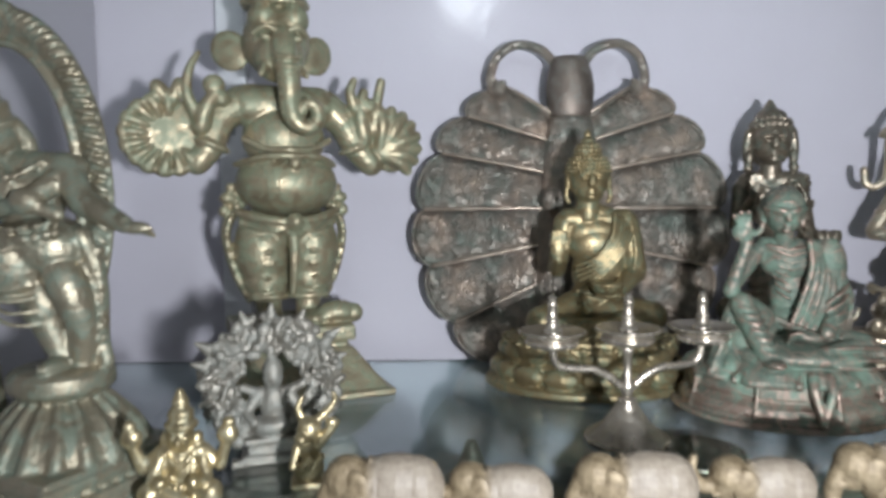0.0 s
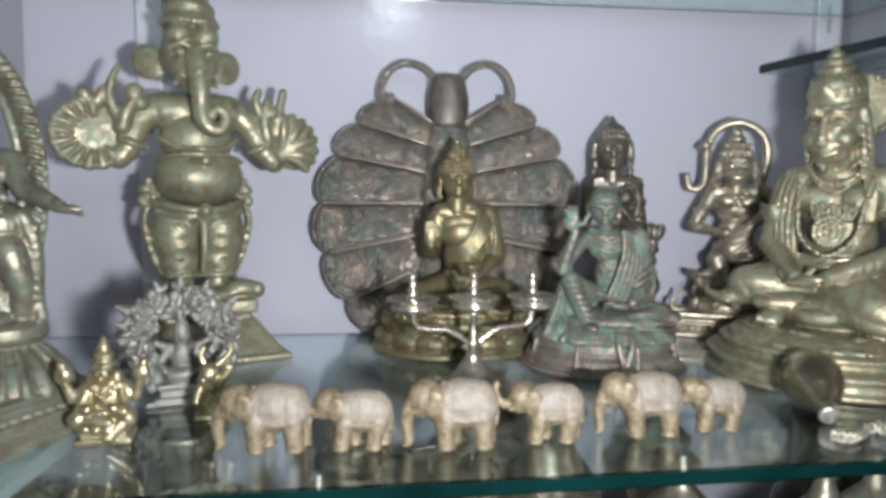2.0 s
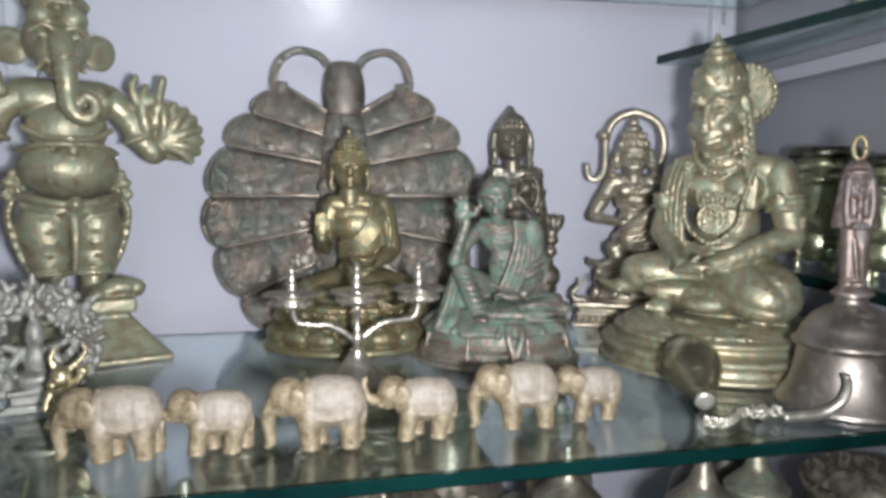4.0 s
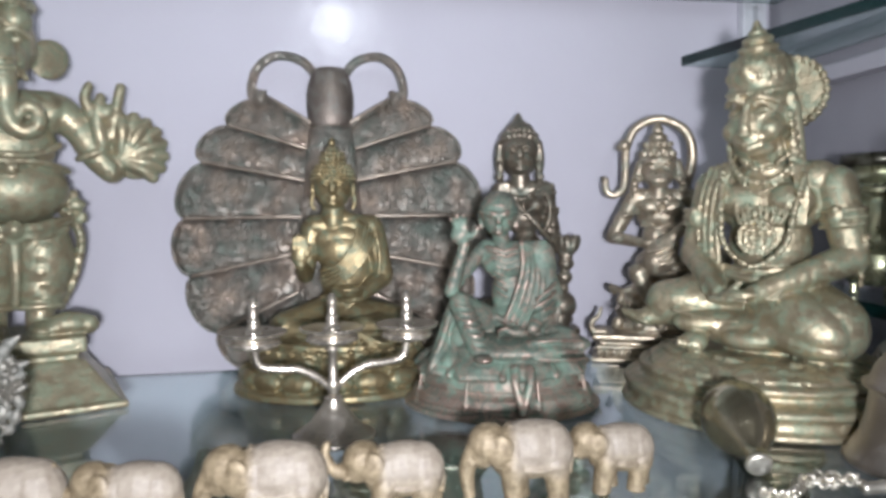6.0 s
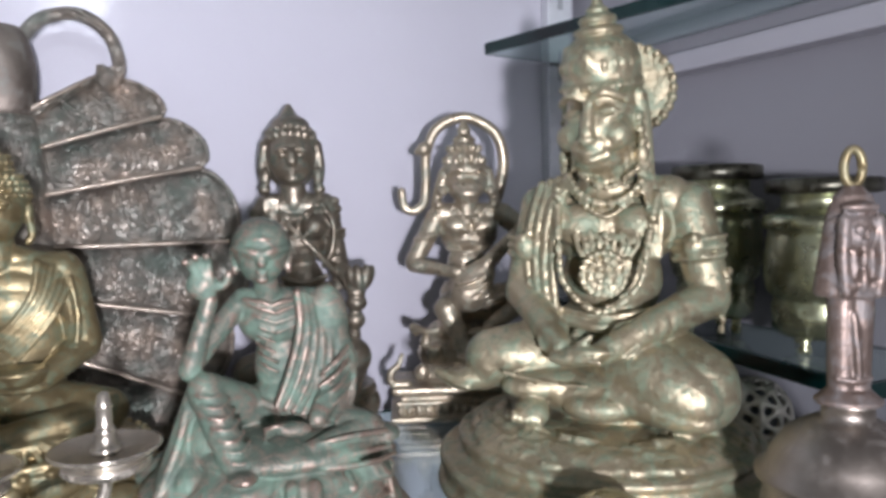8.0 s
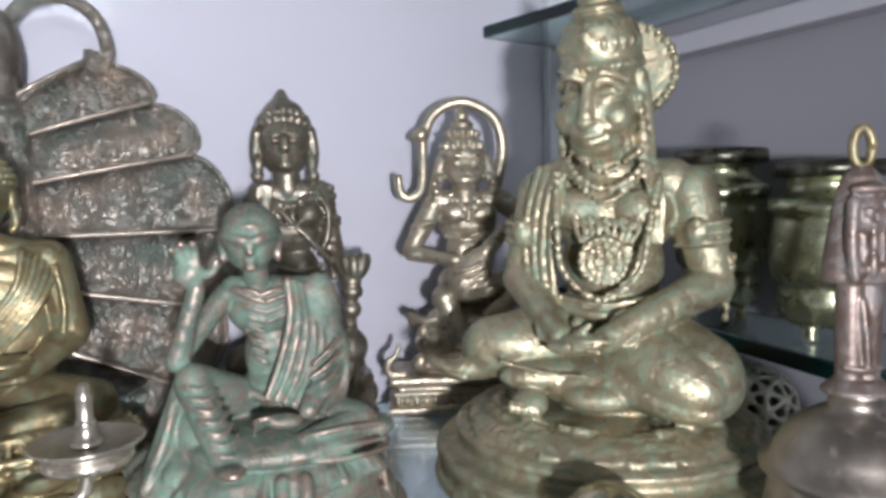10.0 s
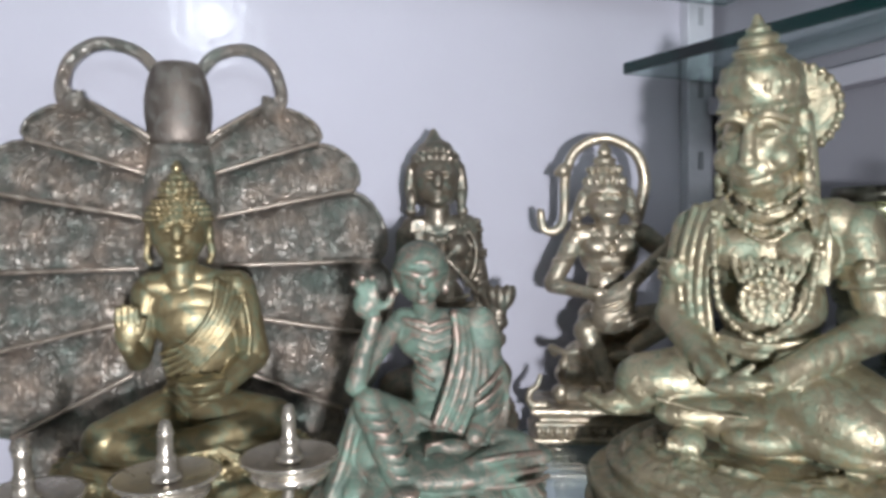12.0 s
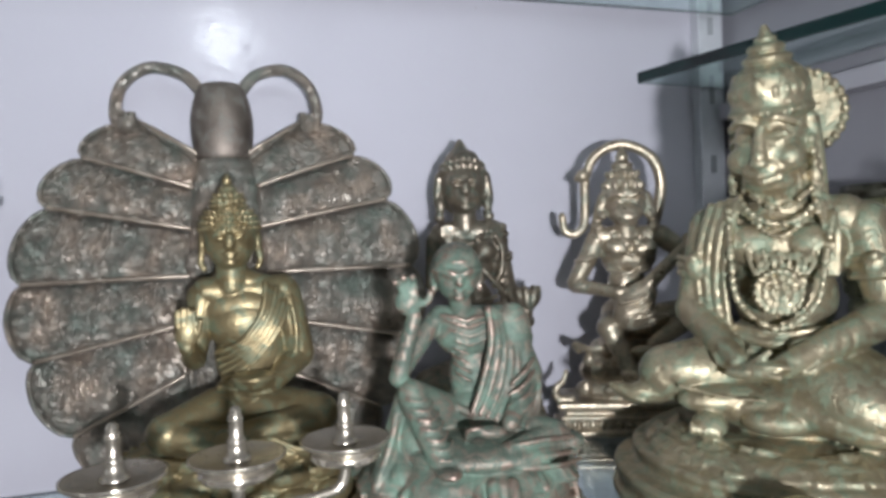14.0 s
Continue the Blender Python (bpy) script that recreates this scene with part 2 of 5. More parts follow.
STEEL = mat("white_coated_steel", painted_steel)
# dark colour painting shade for the screw holes and the ball's inside
HOLLOW_SHADE = mat("painted_hollow_shade", None, Base_Color=(0.13, 0.14, 0.15, 1), Roughness=0.6)
LIGHTFACE = mat("lamp_diffuser", None, Base_Color=(0.9, 0.9, 0.9, 1), Emission_Color=(0.9, 0.95, 1, 1), Emission_Strength=3.0)
# grey that paints the shade of the upright's slots, which are not cut
SLOT_SHADE = mat("painted_slot_shade", None, Base_Color=(0.33, 0.34, 0.36, 1), Roughness=0.5)

# ---- building tools ----
def mesh_object(name, bm, material, smooth=True):
    me = bpy.data.meshes.new(name)
    bm.normal_update()
    bm.to_mesh(me)
    bm.free()
    for m in material if isinstance(material, (list, tuple)) else (material,):
        me.materials.append(m)
    if smooth:
        me.shade_smooth()
    return new(name, me)


def part(name, bm, material, parent, label="", smooth=True):
    ob = mesh_object(name, bm, material, smooth)
    ob.parent = parent
    if label:
        ob["label"] = label
    return ob


def empty(name, m, label, category, group=""):
    ob = new(name)
    ob.empty_display_size = 0.01
    ob.matrix_world = m
    return tagged(ob, label, category, group)


def box_bm(x0, x1, y0, y1, z0, z1, bevel=0.0, bm=None):
    bm = bm or bmesh.new()
    made = bmesh.ops.create_cube(bm, size=1)["verts"]
    for v in made:
        v.co = Vector(((x0 + x1) / 2 + v.co.x * (x1 - x0), (y0 + y1) / 2 + v.co.y * (y1 - y0), (z0 + z1) / 2 + v.co.z * (z1 - z0)))
    if bevel:
        edges = list({e for v in made for e in v.link_edges})
        bmesh.ops.bevel(bm, geom=edges, offset=bevel, segments=2, affect="EDGES", profile=0.6)
    return bm


def lathe_bm(profile, segs=48, m=None, bm=None, sx=1.0, sy=1.0, wobble=None):
    """profile of (radius, height) from bottom to top, closed at both ends"""
    bm = bm or bmesh.new()
    m = m or Matrix()
    rings = []
    for r, z in profile:
        ring = []
        for k in range(segs):
            a = 2 * math.pi * k / segs
            q = r * (wobble(a, z) if wobble else 1.0)
            ring.append(bm.verts.new(m @ Vector((q * math.cos(a) * sx, q * math.sin(a) * sy, z))))
        rings.append(ring)
    for lo, hi in zip(rings, rings[1:]):
        for k in range(segs):
            bm.faces.new((lo[k], lo[(k + 1) % segs], hi[(k + 1) % segs], hi[k]))
    bm.faces.new(rings[0][::-1])
    bm.faces.new(rings[-1])
    return bm


def tube_bm(points, radii, segs=12, bm=None):
    """a round bar along points, closed at both ends"""
    bm = bm or bmesh.new()
    pts = [Vector(p) for p in points]
    if not isinstance(radii, (list, tuple)):
        radii = [radii] * len(pts)
    rings, side = [], None
    for i, p in enumerate(pts):
        d = (pts[min(i + 1, len(pts) - 1)] - pts[max(i - 1, 0)]).normalized()
        if side is None:
            side = d.orthogonal().normalized()
        side = (side - d * side.dot(d)).normalized()
        up = d.cross(side)
        rings.append([bm.verts.new(p + radii[i] * (math.cos(2 * math.pi * k / segs) * side + math.sin(2 * math.pi * k / segs) * up)) for k in range(segs)])
    for lo, hi in zip(rings, rings[1:]):
        for k in range(segs):
            bm.faces.new((lo[k], lo[(k + 1) % segs], hi[(k + 1) % segs], hi[k]))
    bm.faces.new(rings[0][::-1])
    bm.faces.new(rings[-1])
    return bm


def spline(points, steps=8):
    """a smooth line through points (Catmull-Rom)"""
    pts = [Vector(p) for p in points]
    out = []
    for i in range(len(pts) - 1):
        a, b, c, d = pts[max(i - 1, 0)], pts[i], pts[i + 1], pts[min(i + 2, len(pts) - 1)]
        for k in range(steps):
            t = k / steps
            out.append(0.5 * (2 * b + (c - a) * t + (2 * a - 5 * b + 4 * c - d) * t * t + (3 * b - a - 3 * c + d) * t ** 3))
    return out + [pts[-1]]


def unit_ball(seg):
    bm = bmesh.new()
    bmesh.ops.create_uvsphere(bm, u_segments=seg, v_segments=max(8, seg // 2 + 2), radius=1)
    out = (np.array([v.co for v in bm.verts]), [[v.index for v in f.verts] for f in bm.faces])
    bm.free()
    return out


BALLS = {}


class Cast:
    """One cast body, put together from rounded lumps in its own units and then fused by a remesh. x right, -y front, z up."""

    def __init__(self, unit):
        self.u, self.verts, self.faces = unit, [], []

    def add(self, verts, faces):
        n = len(self.verts)
        self.verts.extend(verts)
        self.faces.extend([[n + i for i in f] for f in faces])
        return self

    def take(self, bm, m=None):
        bm.verts.index_update()
        m = m or Matrix()
        self.add([tuple(m @ v.co) for v in bm.verts], [[v.index for v in f.verts] for f in bm.faces])
        bm.free()
        return self

    def e(self, x, y, z, rx, ry=None, rz=None, rot=(0, 0, 0), seg=16):
        ry, rz = ry or rx, rz or rx
        if seg not in BALLS:
            BALLS[seg] = unit_ball(seg)
        co, faces = BALLS[seg]
        turn = np.array(Euler([radians(a) for a in rot]).to_matrix())
        return self.add((co * (rx, ry, rz) @ turn.T + (x, y, z)).tolist(), faces)

    def c(self, p, q, r, s=None, seg=20):
        """a limb from p to q, r thick at p and s at q, rounded at the ends"""
        s = r if s is None else s
        self.take(tube_bm([p, q], [r, s], seg))
        return self.e(*p, r, seg=seg).e(*q, s, seg=seg)

    def t(self, points, r, s=None, smooth=True, seg=12):
        pts = spline(points, 6) if smooth else [Vector(p) for p in points]
        s = r if s is None else s
        n = len(pts) - 1
        self.take(tube_bm(pts, [r + (s - r) * i / n for i in range(n + 1)], seg))
        return self.e(*pts[0], r, seg=8).e(*pts[-1], s, seg=8)

    def beads(self, points, r, gap):
        run, due = 0.0, 0.0
        pts = spline(points, 10)
        for a, b in zip(pts, pts[1:]):
            if run >= due:
                self.e(*a, r, seg=8)
                due += gap
            run += (b - a).length
        return self

    def l(self, profile, x=0, y=0, sx=1.0, sy=1.0, rot=(0, 0, 0), z=0, segs=48, wobble=None):
        return self.take(lathe_bm(profile, segs, pose(x, y, z, *rot), None, sx, sy, wobble))

    def b(self, x0, x1, y0, y1, z0, z1, bevel=0.0, rz=0, taper=1.0):
        bm = box_bm(x0, x1, y0, y1, z0, z1, bevel)
        for v in bm.verts:
            if v.co.z > (z0 + z1) / 2:
                v.co.x, v.co.y = v.co.x * taper, v.co.y * taper
        return self.take(bm, pose(0, 0, 0, 0, 0, rz))

    def mesh(self, name, material, lift=0.0):
        me = bpy.data.meshes.new(name)
        me.from_pydata((np.array(self.verts) * self.u + (0, 0, lift)).tolist(), [], self.faces)
        me.materials.append(material)
        me.shade_smooth()
        return new(name, me)

    def fuse(self, ob, voxel, smooth):
        re = ob.modifiers.new("fuse", "REMESH")
        re.mode, re.voxel_size, re.use_smooth_shade = "VOXEL", voxel, True
        if smooth:
            sm = ob.modifiers.new("soften", "SMOOTH")
            sm.factor, sm.iterations = 0.5, smooth
        return ob

    def done(self, name, material, m, label, category, voxel=0.001, smooth=2, group=""):
        ob = self.fuse(self.mesh(name, material), voxel, smooth)
        ob.matrix_world = m
        return tagged(ob, label, category, group)

# ---- the display case and the shop round it ----
def slab(name, bm, material, label, category=""):
    return tagged(mesh_object(name, bm, material, False), label, category, kind="structure")


WALL_Y, LEFT_X, RIGHT_X = 0.198, -0.352, 0.376
slab("wall_back", box_bm(-0.40, 0.60, WALL_Y, WALL_Y + 0.018, -0.70, 0.90), WALL, "glossy white laminate back panel of the display case", "wall")
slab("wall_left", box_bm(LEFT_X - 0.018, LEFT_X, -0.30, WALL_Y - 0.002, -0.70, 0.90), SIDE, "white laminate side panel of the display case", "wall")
slab("wall_right", box_bm(RIGHT_X, RIGHT_X + 0.018, -0.30, WALL_Y - 0.002, -0.70, 0.90), SHADED_SIDE, "white laminate side panel of the display case, tinted grey for shade", "wall")
slab("floor", box_bm(-1.4, 1.4, -3.2, 0.4, -1.24, -1.20), FLOORING, "dull grey-brown tiled shop floor", "floor")
slab("ceiling", box_bm(-1.4, 1.4, -3.2, 0.4, 1.60, 1.65), PLASTER, "off-white plastered shop ceiling", "ceiling")
slab("wall_north", box_bm(-1.4, 1.4, 0.30, 0.40, -1.20, 1.60), PLASTER, "off-white plastered shop wall", "wall")
slab("wall_south", box_bm(-1.4, 1.4, -3.2, -3.1, -1.20, 1.60), PLASTER, "off-white plastered shop wall", "wall")
slab("wall_west", box_bm(-1.4, -1.3, -3.1, 0.30, -1.20, 1.60), PLASTER, "off-white plastered shop wall", "wall")
slab("wall_east", box_bm(1.3, 1.4, -3.1, 0.30, -1.20, 1.60), PLASTER, "off-white plastered shop wall", "wall")


def glass_shelf(name, corners, top, thick, label):
    """a sheet of glass with ground green edges; corners run counter-clockwise"""
    bm = bmesh.new()
    lo = [bm.verts.new((x, y, top - thick)) for x, y in corners]
    hi = [bm.verts.new((x, y, top)) for x, y in corners]
    bm.faces.new(hi)
    bm.faces.new(lo[::-1])
    n = len(corners)
    for k in range(n):
        f = bm.faces.new((lo[k], lo[(k + 1) % n], hi[(k + 1) % n], hi[k]))
        f.material_index = 1
    bmesh.ops.bevel(bm, geom=bm.edges[:], offset=0.0007, segments=2, affect="EDGES")
    ob = mesh_object(name, bm, [GLASS, EDGE], False)
    ob.visible_shadow = False
    return tagged(ob, label, "glass shelf")


glass_shelf("glass_shelf", [(-0.348, -0.158), (0.371, -0.132), (0.371, 0.167), (-0.348, 0.167)], 0.0, 0.0075, "clear glass shelf with a green polished edge")
glass_shelf("glass_shelf", [(-0.348, -0.155), (0.371, -0.135), (0.371, 0.180), (-0.348, 0.180)], 0.292, 0.0075, "clear glass shelf above the figures")
glass_shelf("glass_shelf", [(-0.348, -0.150), (0.372, -0.135), (0.372, 0.190), (-0.348, 0.190)], -0.255, 0.0075, "clear glass shelf below, crowded with brassware")
glass_shelf("glass_shelf", [(0.334, -0.075), (0.373, -0.075), (0.373, 0.186), (0.284, 0.176)], 0.2385, 0.008, "green-edged glass shelf along the side of the case")
glass_shelf("glass_shelf", [(0.300, -0.078), (0.373, -0.078), (0.373, 0.185), (0.346, 0.185)], 0.058, 0.008, "green-edged glass shelf holding brass pots")


slab("trim_ledge", box_bm(RIGHT_X - 0.016, RIGHT_X - 0.0005, -0.080, 0.184, 0.207, 0.219, 0.0015), SIDE, "white batten along the side panel under a glass shelf", "ledge")


def standard(x):
    """slotted steel upright screwed to the back panel"""
    ob = empty("shelf_standard", pose(x, WALL_Y, 0), "white slotted steel shelf upright on the back panel", "shelf upright", "shelf uprights")
    part("upright", box_bm(-0.0105, 0.0105, -0.010, -0.0003, -0.69, 0.89, 0.001), STEEL, ob, smooth=False)
    for k in range(-11, 17):
        z = k * 0.052 + 0.012
        # thin strip on the face, its grey standing in for the slot's shade
        part("slot", box_bm(-0.0022, 0.0022, -0.0106, -0.0101, z, z + 0.013), SLOT_SHADE, ob, "grey strip painted as the shade in a slot", smooth=False)
    return ob


standard(-0.2485)
standard(0.3575)


def bracket(x, y0, y1, z, lean):
    """steel arm below a shelf, with a screw plate at its front"""
    ob = empty("shelf_bracket", pose(x, 0, z), "white coated steel shelf bracket under the glass", "shelf bracket", "shelf brackets")
    bm = bmesh.new()
    verts = []
    for s in (-0.0085, 0.0085):
        for y, h in ((y0, 0.004), (y1, 0.030)):
            for w in (0, -h):
                verts.append(bm.verts.new((s + lean * (y - y0), y, w)))
    a = verts
    for f in ((0, 1, 3, 2), (4, 6, 7, 5), (0, 2, 6, 4), (1, 5, 7, 3), (0, 4, 5, 1), (2, 3, 7, 6)):
        bm.faces.new([a[i] for i in f])
    bmesh.ops.recalc_face_normals(bm, faces=bm.faces)
    part("arm", bm, STEEL, ob, smooth=False)
    part("plate", box_bm(-0.012, 0.012, y0 - 0.0025, y0 - 0.0003, -0.0016, 0.0080, 0.0006), STEEL, ob, smooth=False)
    part("screw_hole", lathe_bm([(0.0017, 0.0), (0.0017, 0.0006)], 16, pose(0.0, y0 - 0.0026, 0.0030, 90)), HOLLOW_SHADE, ob, "dark disc painted as the shade in a screw hole", smooth=False)
    return ob


bracket(-0.2235, -0.1595, 0.186, -0.0078, -0.04)
bracket(0.3400, -0.130, 0.186, -0.0078, 0.03)

# invented fixture housing the fill lamp that lifts the room's ambient light
cl = empty("fill_light_panel", pose(0.1, -1.6, 1.565), "flat white panel added under the ceiling for unseen fill light", "ceiling light")
part("frame", box_bm(-0.47, 0.47, -0.25, 0.25, -0.015, 0.034, 0.004), STEEL, cl, smooth=False)

win = empty("window_1", pose(0.06, -3.10, 1.12), "small high window with a white frame", "window")
win["kind"] = "structure"
for x0, x1, z0, z1 in ((-0.12, 0.12, 0.07, 0.10), (-0.12, 0.12, -0.10, -0.07), (-0.12, -0.09, -0.07, 0.07), (0.09, 0.12, -0.07, 0.07)):
    part("window_frame", box_bm(x0, x1, 0.001, 0.05, z0, z1, 0.003), STEEL, win, smooth=False)
part("pane", box_bm(-0.09, 0.09, 0.004, 0.010, -0.07, 0.07), LIGHTFACE, win, "bright daylit pane", smooth=False)

# ---- the figures and vessels ----
def lotus(cast, rx, ry, z0, z1, count, size, lean=0.0):
    """a ring of rounded petals on an oval base"""
    for k in range(count):
        a = 2 * math.pi * k / count
        c, s = math.cos(a), math.sin(a)
        cast.e(rx * c, ry * s, (z0 + z1) / 2, size * 0.95, size * 0.42, (z1 - z0) / 2, (lean, 0, math.degrees(math.atan2(s * rx, c * ry)) - 90 + 180), 12)
    return cast


def face(cast, x, y, z, w, turn=0):
    """brow, nose, lips, eyelids and chin on the front of a head w wide"""
    cast.e(x, y - 0.08 * w, z, 0.13 * w, 0.16 * w, 0.22 * w)
    cast.e(x, y - 0.16 * w, z - 0.08 * w, 0.10 * w, 0.10 * w, 0.09 * w)
    for s in (-1, 1):
        cast.e(x + s * 0.21 * w, y - 0.01 * w, z + 0.09 * w, 0.13 * w, 0.09 * w, 0.055 * w, (0, -8 * s, 0))
        cast.t([(x + s * 0.06 * w, y - 0.04 * w, z + 0.20 * w), (x + s * 0.2 * w, y - 0.05 * w, z + 0.25 * w), (x + s * 0.36 * w, y + 0.04 * w, z + 0.19 * w)], 0.035 * w)
    cast.e(x, y - 0.03 * w, z - 0.27 * w, 0.17 * w, 0.08 * w, 0.045 * w)
    cast.e(x, y - 0.02 * w, z - 0.36 * w, 0.12 * w, 0.08 * w, 0.04 * w)
    cast.e(x, y + 0.05 * w, z - 0.48 * w, 0.16 * w, 0.12 * w, 0.10 * w)
    return cast


def seated_buddha():
    k = Cast(0.000274)
    k.l([(238, 0), (244, 6), (242, 16), (228, 22), (206, 28), (196, 40), (200, 62), (188, 70), (178, 76), (186, 90), (198, 96), (200, 106), (186, 112)], sy=0.74, segs=72)
    lotus(k, 214, 158, 20, 66, 16, 44, -14)
    lotus(k, 208, 154, 24, 58, 16, 22, -14)
    lotus(k, 196, 144, 66, 104, 16, 40, 14)
    for i in range(36):
        a = 2 * math.pi * i / 36
        k.e(198 * math.cos(a), 147 * math.sin(a), 108, 8, 8, 6, seg=8)
    k.e(0, 10, 112, 186, 128, 14)
    # crossed legs under the robe, with fanned folds between the shins
    k.c((-36, 16, 168), (-118, -52, 156), 46, 34, 28).c((-118, -52, 150), (10, -94, 138), 31, 24, 28)
    k.c((40, 16, 170), (138, -50, 166), 46, 35, 28).c((138, -50, 160), (-16, -102, 148), 31, 22, 28)
    k.e(6, -62, 140, 120, 58, 22, seg=28)
    for i in range(7):
        a = radians(200 + 23 * i)
        k.t([(34 + 22 * math.cos(a), -112, 150 + 10 * math.sin(a)), (34 + 66 * math.cos(a), -124, 132 + 16 * math.sin(a)), (34 + 88 * math.cos(a), -116, 124 + 10 * math.sin(a))], 4, 5)
    k.t([(-158, -66, 124), (-70, -124, 118), (60, -128, 116), (160, -72, 124)], 7)
    # slim body, bare on one side of the chest
    k.e(22, 20, 206, 62, 46, 40, seg=28).e(20, 16, 266, 58, 42, 70, seg=28).e(36, 6, 300, 50, 32, 74, (0, -14, 0), 28).e(16, 10, 330, 66, 42, 56, seg=28).e(16, 6, 356, 74, 32, 42, seg=32)
    k.c((-46, 12, 388), (86, 12, 384), 27, 29, 24).c((-2, 8, 396), (-2, 2, 440), 30, 27, 20).c((-32, 12, 392), (-4, 8, 412), 20, 22).c((60, 12, 390), (0, 8, 412), 22, 22)
    # arm raised, palm forward
    k.c((-54, 14, 380), (-72, 10, 276), 27, 22, 20).c((-72, 6, 272), (-78, -50, 300), 21, 15, 20)
    k.e(-78, -58, 322, 20, 9, 26, seg=16)
    for i in range(4):
        k.c((-92 + 9 * i, -60, 338), (-91 + 9 * i, -62, 368 - 4 * abs(i - 1.4)), 5.2, 4.2, 10)
    k.c((-60, -58, 322), (-54, -62, 344), 5.5, 4.5, 10)
    # sleeved arm down to a bowl in the lap
    k.c((90, 14, 376), (112, 8, 268), 30, 27, 24).c((112, 8, 262), (54, -66, 226), 25, 17, 24).e(34, -78, 220, 34, 20, 10)
    k.l([(16, 222), (32, 230), (40, 246), (37, 250), (20, 246)], 28, -80, segs=32)
    # robe hem across the chest and its folds
    for i in range(6):
        k.t([(56 + 9 * i, -24 + 4 * i, 398 - 4 * i), (46 + 6 * i, -40, 348 - 6 * i), (8 + 3 * i, -40, 300 - 9 * i), (-34 + 3 * i, -22, 282 - 12 * i)], 4.6 if i else 6.5, 3.4)
    for i in range(4):
        k.t([(98 + 7 * i, -16 + 8 * i, 372 - 2 * i), (106 + 7 * i, -20 + 7 * i, 310), (100 + 9 * i, -22 + 5 * i, 250)], 3.6)
    k.t([(-30, -26, 222), (20, -34, 214), (80, -26, 226)], 6)
    # head
    k.e(-2, 0, 478, 45, 46, 46, seg=28).e(-2, -6, 456, 36, 38, 30, seg=28)
    face(k, -2, -42, 476, 74)
    k.e(-2, 10, 502, 53, 50, 38, seg=28).e(-2, 8, 546, 29, 29, 26, seg=20)
    for row, (z, r, n) in enumerate(((500, 53, 30), (510, 51, 30), (520, 47, 28), (530, 41, 24), (540, 30, 18), (550, 29, 16), (560, 25, 14))):
        for i in range(n):
            a = 2 * math.pi * (i + 0.5 * (row % 2)) / n
            k.e(-2 + r * math.cos(a), 8 + r * math.sin(a), z, 4.2, 4.2, 4, seg=8)
    k.l([(15, 566), (17, 572), (8, 580), (10, 586), (3, 598)], -3, 8, segs=16)
    for s in (-1, 1):
        k.e(-2 + s * 48, 4, 474, 7, 11, 24).t([(-2 + s * 49, 2, 462), (-2 + s * 51, 0, 440), (-2 + s * 46, -2, 430)], 6, 6)
    return k.done("buddha_statue", GOLD, pose(0.003, 0.104, 0, 0, 0, -2), "golden brass seated buddha statue on a lotus base", "statue", 0.0006, 1)


